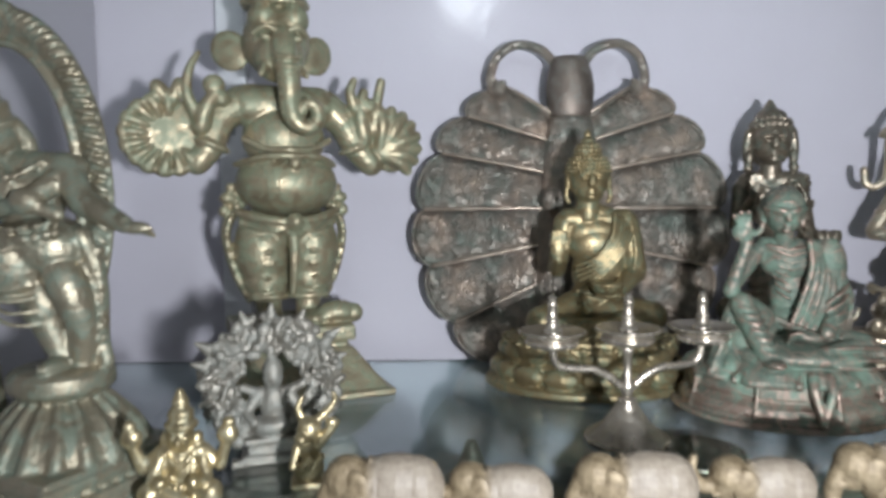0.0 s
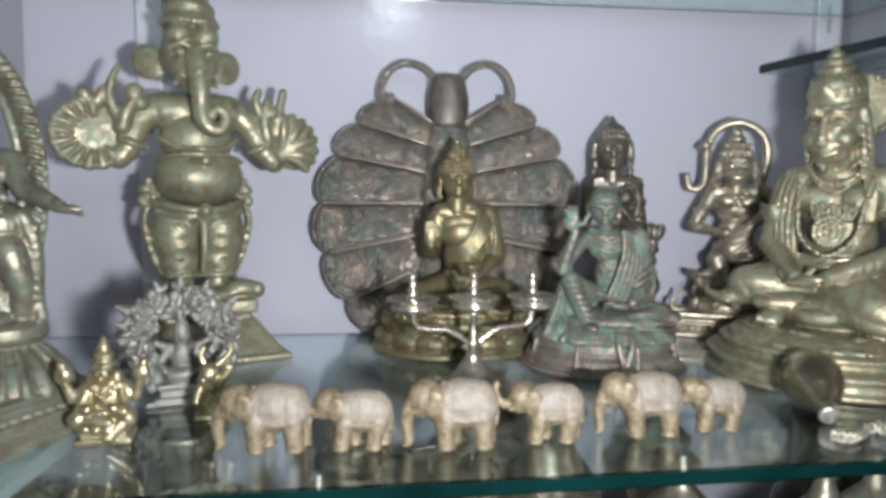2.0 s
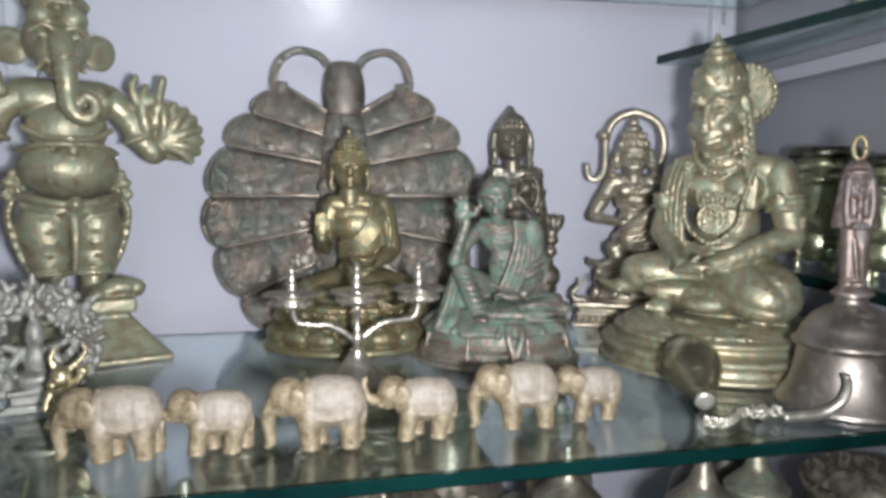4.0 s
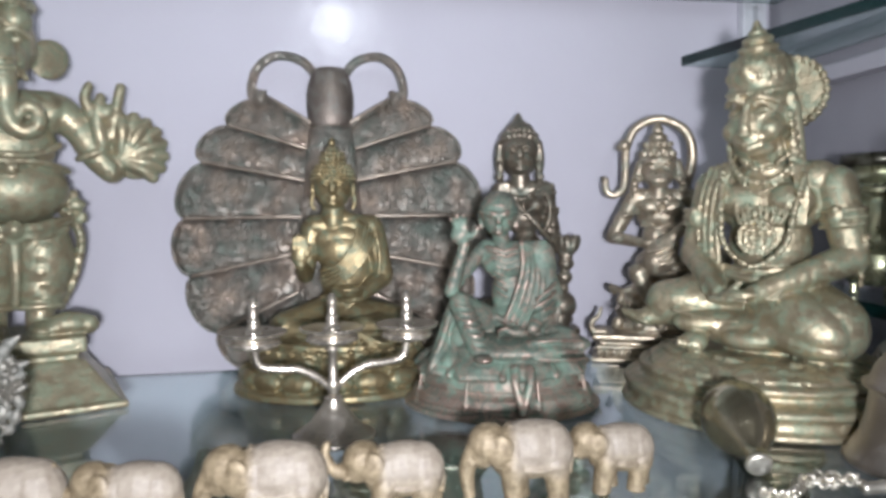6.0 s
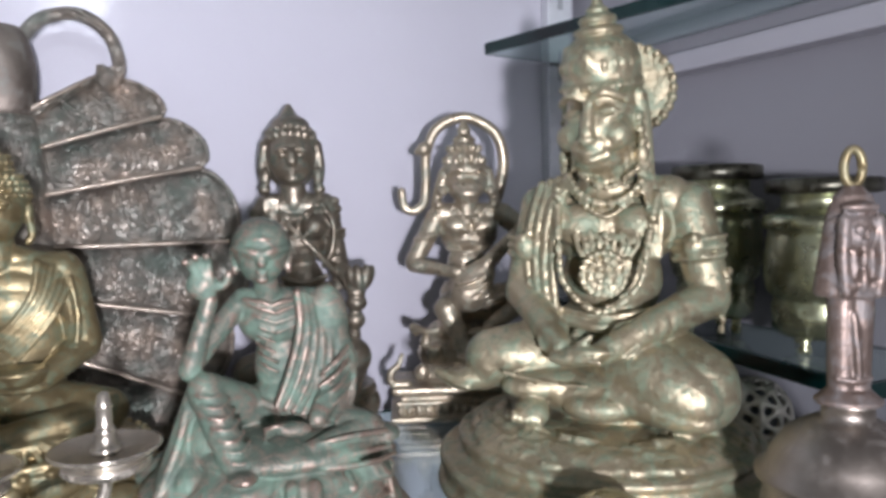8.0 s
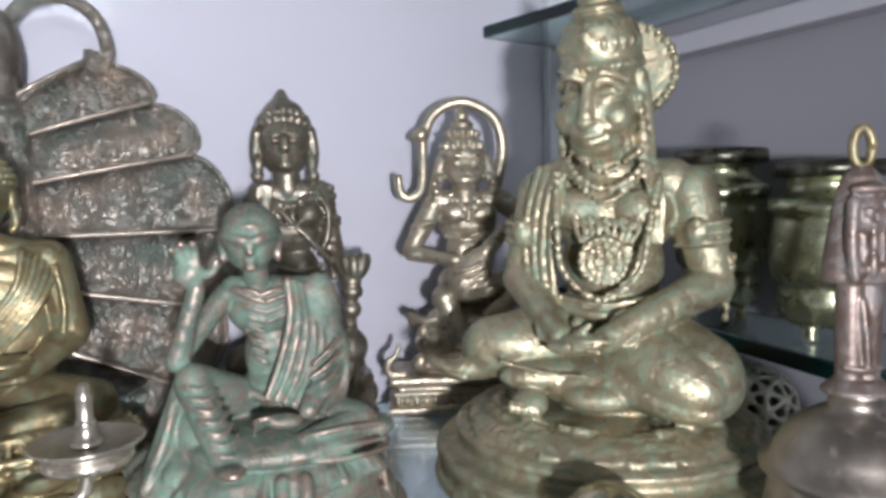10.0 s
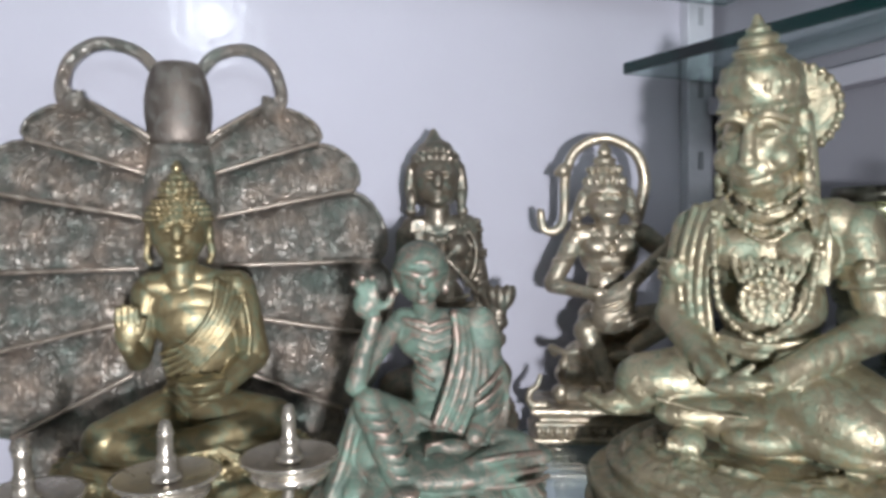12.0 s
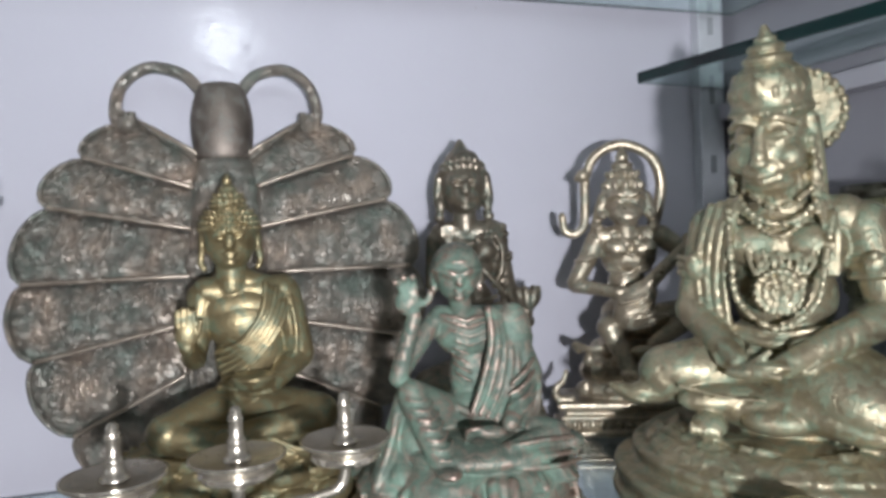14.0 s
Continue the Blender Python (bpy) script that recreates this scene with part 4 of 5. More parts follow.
    for s in (-1, 1):
        h.e(2 + s * 25, -44, 536, 13, 6, 5).t([(2 + s * 6, -54, 552), (2 + s * 26, -56, 558), (2 + s * 48, -34, 546)], 5.5)
        h.t([(2 + s * 10, -54, 529), (2 + s * 26, -54, 526), (2 + s * 42, -40, 532)], 3)
        h.e(2 + s * 32, -44, 502, 22, 18, 20, seg=20)
        h.t([(2 + s * 52, 6, 546), (2 + s * 57, 8, 496), (2 + s * 60, 8, 440)], 13, 9)
        for i in range(6):
            h.e(2 + s * (55 + 2 * i), -10, 520 - 16 * i, 7, 8, 7, seg=10)
        h.e(2 + s * 58, -14, 470, 10, 9, 14).e(2 + s * 58, -16, 450, 8, 8, 8)
    for i in range(13):
        a = math.pi * (0.04 + 0.92 * i / 12)
        h.e(2 + 46 * math.cos(a), -46 * math.sin(a) + 6, 470 - 12 * math.sin(a), 7, 9, 17, seg=10)
    # crown with a thin beaded brim and a tiered finial
    h.e(2, 6, 556, 53, 50, 44, seg=28)
    h.l([(53, 556), (60, 562), (59, 570), (56, 574), (57, 596), (52, 614), (38, 627), (30, 630), (36, 636), (33, 641), (22, 644), (28, 650), (25, 656), (14, 660), (17, 665), (10, 669), (4, 684)], 2, 4, segs=48)
    h.beads([(-57, 2, 565), (-40, -42, 565), (2, -58, 565), (44, -42, 565), (61, 2, 565)], 3.6, 8)
    h.e(2, -50, 598, 10, 6, 15)
    for i in range(12):
        a = math.pi * (0.02 + 0.96 * i / 11)
        h.e(2 + 55 * math.cos(a), -54 * math.sin(a) + 4, 592, 6.5, 4, 9, (0, 0, math.degrees(a) - 90), 10).e(2 + 47 * math.cos(a + 0.13), -46 * math.sin(a + 0.13) + 4, 616, 5, 5, 6, seg=8)
    m = pose(0, 0, 456, 11, 0, -13) @ Matrix.Diagonal((0.94, 1, 1, 1)) @ Matrix.Translation((0, 0, -468))
    k.add([tuple(m @ Vector(v)) for v in h.verts], h.faces)
    # toothed disc behind the head
    k.l([(56, -8), (60, 0), (56, 8)], 30, 46, z=552, rot=(90, 0, 0))
    k.l([(44, -14), (46, 0), (34, 6)], 30, 44, z=552, rot=(90, 0, 0))
    for i in range(28):
        a = 2 * math.pi * i / 28
        k.e(30 + 61 * math.cos(a), 42, 552 + 61 * math.sin(a), 6.5, 9, 6.5, seg=10)
    return k.done("meditating_statue", PALE, pose(0.250, 0.014, 0, 0, 0, -47), "pale brass statue of a crowned figure meditating cross-legged", "statue", 0.00078, 1)


def elephant_headed_figure():
    k = Cast(0.00045)
    # square base: slab, sloping skirt, neck and platform
    k.b(-124, 124, -120, 120, 0, 10, 3).b(-117, 117, -113, 113, 8, 62, 0, 0, 0.66)
    k.b(-70, 70, -70, 70, 60, 74, 2).b(-80, 80, -78, 78, 72, 94, 4)
    # balloon trousers gathered at the ankle, feet apart
    for s in (-1, 1):
        k.c((s * 26, -8, 100), (s * 30, -4, 140), 17, 20, 20).e(s * 30, -32, 102, 18, 32, 10)
        k.e(s * 34, -4, 196, 39, 38, 60, (0, 4 * s, 0), 32).e(s * 30, -5, 156, 33, 32, 34, seg=28)
        k.t([(s * 28 + 27 * math.cos(a), -6 + 27 * math.sin(a), 132) for a in [2 * math.pi * i / 16 for i in range(17)]], 5, smooth=False)
        for i in range(5):
            k.t([(s * 8, -40, 222 - 18 * i), (s * 32, -46 + 2 * i, 214 - 18 * i), (s * 60, -20, 222 - 18 * i)], 1.0)
        # side sash with beads and a knot
        k.t([(s * 62, 0, 262), (s * 82, 4, 226), (s * 74, 2, 172), (s * 54, 0, 126)], 8, 5)
        k.beads([(s * 68, -8, 258), (s * 82, -6, 224), (s * 74, -6, 172), (s * 54, -8, 124)], 4.5, 8)
        k.e(s * 78, 2, 270, 13, 10, 9).e(s * 84, 2, 252, 8, 8, 9).e(s * 74, 0, 284, 8, 8, 8)
    k.t([(0, -50, 232), (2, -52, 190), (0, -44, 140)], 9, 5).e(0, 0, 226, 62, 42, 32, seg=28)
    k.t([(-66, -20, 250), (-30, -52, 240), (0, -58, 238), (30, -52, 240), (66, -20, 250)], 7).t([(-64, -22, 236), (0, -56, 224), (64, -22, 236)], 5)
    for i in range(3):
        k.t([(-62, -22, 246 - 5 * i), (-30, -54, 236 - 6 * i), (-8, -60, 236 - 3 * i)], 2.5).t([(62, -22, 246 - 5 * i), (30, -54, 236 - 6 * i), (8, -60, 236 - 3 * i)], 2.5)
    k.e(2, -62, 238, 12, 10, 12).e(2, -70, 238, 6, 5, 6)
    # round belly, narrow chest with a collar
    k.e(0, -16, 290, 70, 60, 48, seg=48).e(0, 0, 352, 58, 42, 48, seg=28).c((-46, 4, 398), (48, 4, 398), 30, 30, 24)
    k.t([(-68, -12, 316), (-40, -56, 324), (0, -72, 326), (40, -56, 324), (68, -12, 316)], 4.5)
    k.t([(-58, -28, 350), (-30, -44, 336), (0, -60, 334), (30, -44, 336), (58, -28, 350)], 5).e(2, -74, 316, 8, 6, 8)
    # arms curving out to fans of hands
    k.t([(-58, 4, 400), (-86, 0, 378), (-100, -6, 342), (-118, -12, 318)], 25, 17, seg=20)
    k.t([(60, 4, 400), (86, 0, 376), (104, -6, 342), (124, -12, 318)], 25, 18, seg=20)
    for x, z in ((-100, 342), (104, 342)):
        k.t([(x + 22 * math.cos(a), -4 + 22 * math.sin(a), z + 8 * math.cos(a) * (1 if x > 0 else -1)) for a in [2 * math.pi * i / 14 for i in range(15)]], 4.5, smooth=False)
    for i in range(11):
        a = radians(88 + 22 * i)
        c, s = math.cos(a), math.sin(a)
        k.t([(-152 + 28 * c, -19, 354 + 26 * s), (-153 + 40 * c, -21, 354 + 37 * s), (-154 + 52 * c, -18, 354 + 47 * s)], 3, 8)
        k.e(-154 + 53 * c, -18, 354 + 48 * s, 9, 8, 12, (0, -math.degrees(a), 0), 10)
    k.e(-153, -10, 352, 56, 10, 50, seg=28)
    k.t([(-112, -18, 372), (-128, -20, 408), (-124, -20, 440), (-112, -18, 462)], 10, 4).t([(-112, -22, 366), (-104, -24, 392), (-90, -22, 412)], 12, 9).e(-94, -22, 420, 15, 10, 15).e(-86, -20, 404, 13, 10, 12)
    k.e(-162, -18, 412, 11, 9, 14, (0, -30, 0)).e(-142, -18, 410, 8, 8, 20, (0, 14, 0))
    for i in range(8):
        a = radians(-48 + 21 * i)
        c, s = math.cos(a), math.sin(a)
        k.t([(136, -16, 334), (142 + 26 * c, -22 - 4 * (i % 2), 344 + 28 * s), (144 + 50 * c, -20, 346 + 50 * s)], 11, 8.5)
    k.e(156, -10, 346, 40, 11, 40, seg=20)
    k.t([(112, -20, 356), (106, -22, 390), (112, -22, 420)], 12, 7).t([(124, -20, 366), (130, -22, 398), (138, -22, 436)], 9, 7).t([(100, -20, 396), (92, -20, 418), (98, -20, 436)], 9, 6).e(118, -24, 400, 14, 9, 12)
    # head: domed brow, spread ears, trunk curling to its tip, tall crown
    k.e(-8, -4, 486, 46, 46, 50, seg=32).e(-8, -26, 462, 35, 34, 36, seg=28).e(-28, -26, 512, 22, 24, 22, seg=20).e(12, -26, 512, 22, 24, 22, seg=20)
    for s in (-1, 1):
        k.e(-8 + s * 60, 18, 474, 27, 6, 30, (0, s * 40, s * 24), 24)
        k.e(-8 + s * 21, -50, 482, 8, 7, 5).t([(-8 + s * 8, -54, 492), (-8 + s * 22, -54, 496), (-8 + s * 36, -42, 488)], 4).c((-8 + s * 22, -46, 444), (-8 + s * 30, -62, 432), 8, 4)
    k.t([(-8, -46, 480), (-5, -62, 448), (-2, -64, 418), (-2, -64, 398), (2, -66, 376), (16, -68, 364), (32, -68, 370), (34, -68, 388), (22, -68, 396), (13, -70, 386)], 18, 7, seg=20)
    for i in range(7):
        z = 452 - 12 * i
        k.t([(-20 + i, -72 + 0.3 * i, z + 3), (-4, -84 + 2.2 * i, z), (13 - i, -72 + 0.3 * i, z + 3)], 2)
    k.l([(44, 530), (48, 536), (44, 543), (39, 548), (40, 562), (29, 572), (31, 580), (20, 588), (22, 594), (11, 600), (4, 614)], -8, -2, segs=32)
    k.beads([(-52, -8, 536), (-34, -40, 534), (-8, -50, 532), (18, -40, 534), (36, -8, 536)], 5, 9)
    # mouse crouching on the platform
    k.e(62, -44, 108, 30, 20, 17).e(84, -48, 106, 14, 14, 14).e(48, -42, 104, 20, 20, 13)
    return k.done("elephant_headed_statue", OCHRE, pose(-0.192, 0.106, 0, 0, 0, 22), "pale brass elephant-headed standing statue on a square base", "statue", 0.00095, 1)


def arch_dancer():
    k = Cast(0.00031)
    # plinth: square steps set cornerwise, petalled dome, ring
    for h, z0, z1, bev in ((122, 0, 18, 4), (116, 16, 24, 2), (112, 22, 44, 3), (98, 42, 56, 2), (106, 54, 66, 4), (100, 64, 74, 3)):
        k.b(-h, h, -h, h, z0, z1, bev, -18)
    for i in range(9):
        k.b(-88 + 20 * i, -76 + 20 * i, -103, -96, 44, 54, 1, -18).b(97, 104, -88 + 20 * i, -76 + 20 * i, 44, 54, 1, -18)
    k.l([(94, 72), (98, 80), (84, 104), (60, 130), (46, 142), (58, 150), (64, 156), (64, 172), (56, 180), (40, 184)], segs=56)
    for i in range(18):
        a = 2 * math.pi * i / 18
        c, s = math.cos(a), math.sin(a)
        k.t([(94 * c, 94 * s, 76), (84 * c, 84 * s, 98), (66 * c, 66 * s, 122), (52 * c, 52 * s, 138)], 11.5, 5)
        k.t([(102 * c, 102 * s, 77), (90 * c, 90 * s, 100), (60 * c, 60 * s, 136)], 3, 2)
    # standing leg, bent leg and hanging sash
    k.c((10, -8, 190), (-12, -12, 256), 15, 24, 20).c((-12, -12, 256), (-24, 0, 322), 26, 44, 24).e(12, -28, 188, 15, 32, 10)
    k.t([(6, -8, 320), (32, -24, 286), (40, -12, 236), (34, -4, 188)], 30, 14, seg=18)
    k.e(-40, -24, 316, 44, 42, 52, seg=24).e(-10, -6, 336, 58, 48, 42, seg=28)
    for i in range(7):
        k.t([(-82 + 4 * i, -34 - 2 * i, 344 - 15 * i), (-46 + 3 * i, -66 + 3 * i, 332 - 15 * i), (-4, -50 + 3 * i, 342 - 17 * i)], 4, 3)
    k.t([(44, -10, 350), (56, 2, 290), (52, 8, 220), (60, 6, 186)], 13, 10)
    for i in range(8):
        k.b(44, 66, -8, 6, 214 + 16 * i, 224 + 16 * i, 2)
    k.beads([(-70, -24, 352), (-20, -54, 346), (34, -40, 356)], 6, 11).beads([(-70, -28, 366), (-20, -52, 360), (34, -38, 368)], 4.5, 9)
    # body leaning, arms
    k.e(-34, 2, 394, 44, 36, 46, seg=24).c((-84, 4, 434), (16, 4, 430), 27, 26, 20).e(-48, -22, 408, 34, 20, 26)
    k.c((-88, 0, 432), (-122, -30, 372), 21, 17, 18).c((-122, -30, 370), (-144, -34, 430), 17, 13, 18).e(-148, -36, 450, 20, 14, 22).e(-156, -38, 468, 12, 9, 10)
    k.c((20, 0, 434), (52, -20, 394), 21, 17, 18).c((56, -20, 392), (122, -40, 366), 18, 11, 18).e(138, -44, 362, 20, 10, 8)
    for i in range(3):
        k.c((140, -46 + 4 * i, 364 - 3 * i), (158, -46 + 4 * i, 362 - 5 * i), 4, 3, 8)
    k.t([(82, -30, 382), (98, -36, 378), (96, -22, 370), (82, -20, 372), (82, -30, 382)], 4)
    k.c((30, 4, 436), (6, -44, 398), 17, 13, 16).e(0, -50, 394, 21, 15, 17).t([(-80, -18, 392), (-44, -44, 384), (-4, -48, 390), (36, -42, 378)], 12, 9)
    k.beads([(-58, -16, 446), (-26, -44, 422), (8, -18, 446)], 5, 9)
    # head turned aside, tall headdress
    h = Cast(1)
    h.e(0, 0, 0, 37, 38, 40, seg=24).e(0, -26, -12, 22, 18, 20)
    face(h, 0, -36, -2, 58)
    h.l([(39, 16), (41, 22), (34, 28), (35, 44), (27, 50), (29, 58), (16, 66), (6, 78)], 0, 4, segs=24)
    h.t([(32, 4, 14), (42, 8, -10), (40, 8, -44)], 13, 8).t([(-32, 4, 14), (-40, 8, -10), (-36, 8, -40)], 12, 8)
    m = pose(-80, -8, 470, 14, -10, 24)
    k.add([tuple(m @ Vector(v)) for v in h.verts], h.faces).c((-60, 2, 440), (-76, -4, 462), 22, 22)
    # flaming arch: smooth inner ring, grooved outer band, on two pillars
    cx, cz = -92, 400
    arc = [radians(-30 + 240 * i / 40) for i in range(41)]
    k.t([(cx + 128 * math.cos(a), 40, cz + 224 * math.sin(a)) for a in arc], 14, smooth=False)
    k.t([(cx + 108 * math.cos(a), 32, cz + 202 * math.sin(a)) for a in arc], 6.5, smooth=False)
    k.t([(cx + 148 * math.cos(a), 36, cz + 246 * math.sin(a)) for a in arc], 5, smooth=False)
    for i in range(60):
        a = radians(-29 + 238 * i / 59)
        k.e(cx + 138 * math.cos(a), 28, cz + 235 * math.sin(a), 16, 9, 5, (0, -math.degrees(a) + 38, 0), 10)
    k.e(cx, 32, cz + 240, 30, 16, 18).e(cx, 30, cz + 262, 13, 11, 15)
    k.t([(cx + 112, 40, 290), (cx + 104, 40, 200), (cx + 84, 40, 110), (cx + 66, 36, 14)], 20, 20)
    k.e(cx + 110, 24, 290, 24, 20, 28).e(cx + 106, 20, 250, 20, 16, 16)
    for i in range(7):
        k.e(cx + 104 - 6 * i, 20, 230 - 28 * i, 19, 10, 9)
    # carved pillar panel with a swollen capital
    bm = box_bm(-32, 32, -12, 14, 0, 240, 3)
    for i in range(6):
        box_bm(-20, 20, -17, -8, 22 + 32 * i, 42 + 32 * i, 4, bm)
    for q in (-1, 1):
        box_bm(q * 27 - 4, q * 27 + 4, -17, -8, 8, 222, 2, bm)
    k.take(bm, pose(cx - 40, 24, 54, 0, -10, -6))
    k.e(cx - 84, 22, 306, 40, 24, 24).e(cx - 88, 20, 328, 28, 20, 20).t([(cx - 92, 28, 320), (cx - 110, 36, 316), (cx - 112, 40, 300)], 16, 14)
    k.b(-186, -60, -30, 70, 0, 20, 4).b(-170, -80, -20, 60, 18, 62, 4)
    return k.done("dancer_statue", OLIVE, pose(-0.246, -0.066, 0, 0, 0, -8), "olive bronze dancer statue inside a tall ribbed arch", "statue", 0.0008, 1)


def small_gold_deity():
    k = Cast(0.00029)
    k.b(-44, 44, -34, 34, 0, 12, 3).b(-36, 36, -28, 28, 10, 26, 3)
    k.e(0, 0, 36, 40, 30, 14).c((0, 0, 46), (-38, -20, 44), 20, 16).c((0, 0, 46), (38, -20, 44), 20, 16).c((-38, -20, 44), (10, -30, 38), 13, 10).c((38, -20, 44), (10, -34, 14), 13, 9)
    k.e(0, 0, 72, 26, 20, 28).c((-22, 0, 92), (22, 0, 92), 13, 13).e(0, -4, 112, 18, 18, 20)
    for s in (-1, 1):
        k.c((s * 26, 0, 92), (s * 48, -4, 74), 11, 9).c((s * 48, -4, 74), (s * 58, -10, 104), 9, 7).e(s * 60, -10, 116, 14, 10, 14).e(s * 62, -10, 132, 8)
        k.c((s * 26, -4, 88), (s * 34, -20, 62), 10, 8).c((s * 34, -20, 62), (s * 22, -34, 60), 8, 7).e(s * 20, -36, 64, 9)
        k.e(s * 21, 0, 108, 7, 8, 12).e(s * 8, -18, 116, 4, 4, 3)
    k.e(0, -22, 110, 5, 6, 7).l([(20, 124), (22, 130), (16, 136), (17, 146), (10, 154), (11, 160), (4, 176)], 0, 0, segs=20)
    k.beads([(-18, -16, 94), (0, -24, 80), (18, -16, 94)], 4, 7).beads([(-22, -16, 66), (0, -24, 54), (22, -16, 66)], 4, 7)
    for i in range(14):
        a = 2 * math.pi * i / 14
        k.e(40 * math.cos(a), 30 * math.sin(a) - 2, 28, 9, 9, 7)
    return k.done("small_deity_statue", SHINY, pose(-0.192, -0.084, 0, 0, 0, 8), "small shiny golden brass seated deity figurine", "figurine", 0.0005, 1)


def filigree_shrine():
    k = Cast(0.00034)
    k.b(-44, 44, -30, 30, 0, 14, 3).b(-36, 36, -24, 24, 12, 30, 3).b(-40, 40, -26, 26, 28, 36, 2)
    k.b(-58, -40, -32, -14, 0, 10, 2).b(40, 58, -32, -14, 0, 10, 2)
    # seated figure
    k.e(0, -6, 50, 34, 24, 16).e(0, -2, 80, 20, 18, 28).e(0, -8, 116, 14, 14, 16).l([(15, 124), (12, 134), (4, 148)], 0, -6, segs=16)
    for s in (-1, 1):
        k.c((s * 18, -4, 94), (s * 36, -12, 70), 9, 7).c((s * 36, -12, 70), (s * 26, -26, 60), 7, 6).c((s * 18, -2, 92), (s * 40, -8, 104), 8, 6)
    # leafy arch
    rng = random.Random(5)
    for ring, (r, size, n) in enumerate(((60, 13, 22), (76, 12, 26), (90, 10, 26))):
        for i in range(n):
            a = math.radians(-58 + 296 * i / (n - 1))
            x, z = r * 0.98 * math.cos(a), 104 + r * 1.02 * math.sin(a)
            k.e(x + rng.uniform(-3, 3), rng.uniform(-8, 6), z + rng.uniform(-3, 3), size * rng.uniform(0.8, 1.3), 8, size * rng.uniform(0.6, 1.0), (0, rng.uniform(0, 180), 0), 8)
    for i in range(150):
        a, r = math.radians(rng.uniform(-62, 242)), rng.uniform(44, 92)
        k.e(r * math.cos(a), rng.uniform(-14, 2), 104 + r * math.sin(a), rng.uniform(5, 12), 6, rng.uniform(4, 7), (0, rng.uniform(0, 180), 0), 8)
    k.t([(68 * math.cos(math.radians(-60 + 300 * i / 20)), 6, 104 + 70 * math.sin(math.radians(-60 + 300 * i / 20))) for i in range(21)], 9, smooth=False)
    for x, z in ((-98, 168), (-104, 140), (92, 176), (0, 214), (-40, 206), (44, 204), (100, 140)):
        k.c((x * 0.85, 0, 104 + (z - 104) * 0.85), (x, -4, z), 9, 3)
    return k.done("small_shrine_figurine", GREY, pose(-0.172, -0.022, 0, 0, 0, 16), "small oxidised grey metal shrine with a leafy arch", "figurine", 0.0006, 1)


def horned_figurine():
    k = Cast(0.00031)
    k.b(-24, 24, -20, 20, 0, 10, 3)
    k.e(0, 0, 24, 22, 18, 18).e(0, -2, 52, 18, 16, 24).e(2, -4, 80, 17, 16, 18).e(-8, -16, 72, 10, 12, 8)
    k.t([(-6, 0, 92), (-12, 0, 110), (-6, 0, 124)], 7, 3).t([(12, 0, 90), (28, 0, 104), (38, 0, 118), (36, -2, 128)], 7, 3)
    k.c((14, -8, 60), (36, -10, 86), 8, 6).c((-14, -8, 56), (-20, -18, 34), 7, 6).e(34, -10, 90, 10, 7, 7)
    for i in range(6):
        k.e(-8 + 5 * i, -20, 34 + 6 * (i % 3), 6)
    return k.done("horned_figurine", SHINY, pose(-0.150, -0.054, 0, 0, 0, 10), "tiny golden horned animal figurine on a square foot", "figurine", 0.0005, 1)


def elephant(x, y, size, trunk_up, label, turn=0):
    """walking to the left, about 100 units long"""
    k = Cast(size)
    k.e(8, 0, 53, 38, 25, 30).e(26, 0, 52, 26, 24, 30).e(-12, 0, 52, 25, 23, 28).e(8, 0, 62, 39, 22, 22)
    for lx, ly, lean in ((-14, -11, -7 if trunk_up else 2), (-8, 11, 6), (30, -11, -6 if trunk_up else 3), (36, 11, 4)):
        k.c((lx, ly, 40), (lx + lean, ly, 8), 14.5, 11).e(lx + lean, ly, 4, 12, 12, 5)
    hz = 66 if trunk_up else 62
    k.e(-37, 0, hz, 21, 19, 21).e(-42, 0, hz - 9, 16, 15, 16).e(-34, 0, hz + 12, 12, 13, 9)
    for s in (-1, 1):
        k.e(-28, s * 17, hz - 4, 13, 5, 17, (0, 12, s * 14)).c((-46, s * 8, hz - 14), (-56, s * 9, hz - 18), 3.4, 2)
    if trunk_up:
        k.t([(-48, 0, hz - 4), (-60, 0, hz - 12), (-70, 0, hz - 6), (-76, 0, hz + 8), (-74, 0, hz + 18)], 9, 4.5)
    else:
        k.t([(-50, 0, hz - 4), (-58, 0, hz - 22), (-58, 0, hz - 40), (-56, 0, 10), (-60, 0, 5)], 10, 4.5)
    k.t([(44, 0, 60), (50, 0, 44), (49, 0, 26)], 3.4, 2.4)
    # blanket hem and harness
    for s in (-1, 1):
        k.t([(-14, s * 17, 40), (8, s * 23, 38), (34, s * 20, 40)], 2.6)
        k.t([(-16, s * 17, 42), (-18, s * 14, 64), (-16, s * 4, 79)], 2.4)
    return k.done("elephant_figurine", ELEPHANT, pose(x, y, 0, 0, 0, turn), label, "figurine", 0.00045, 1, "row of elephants")


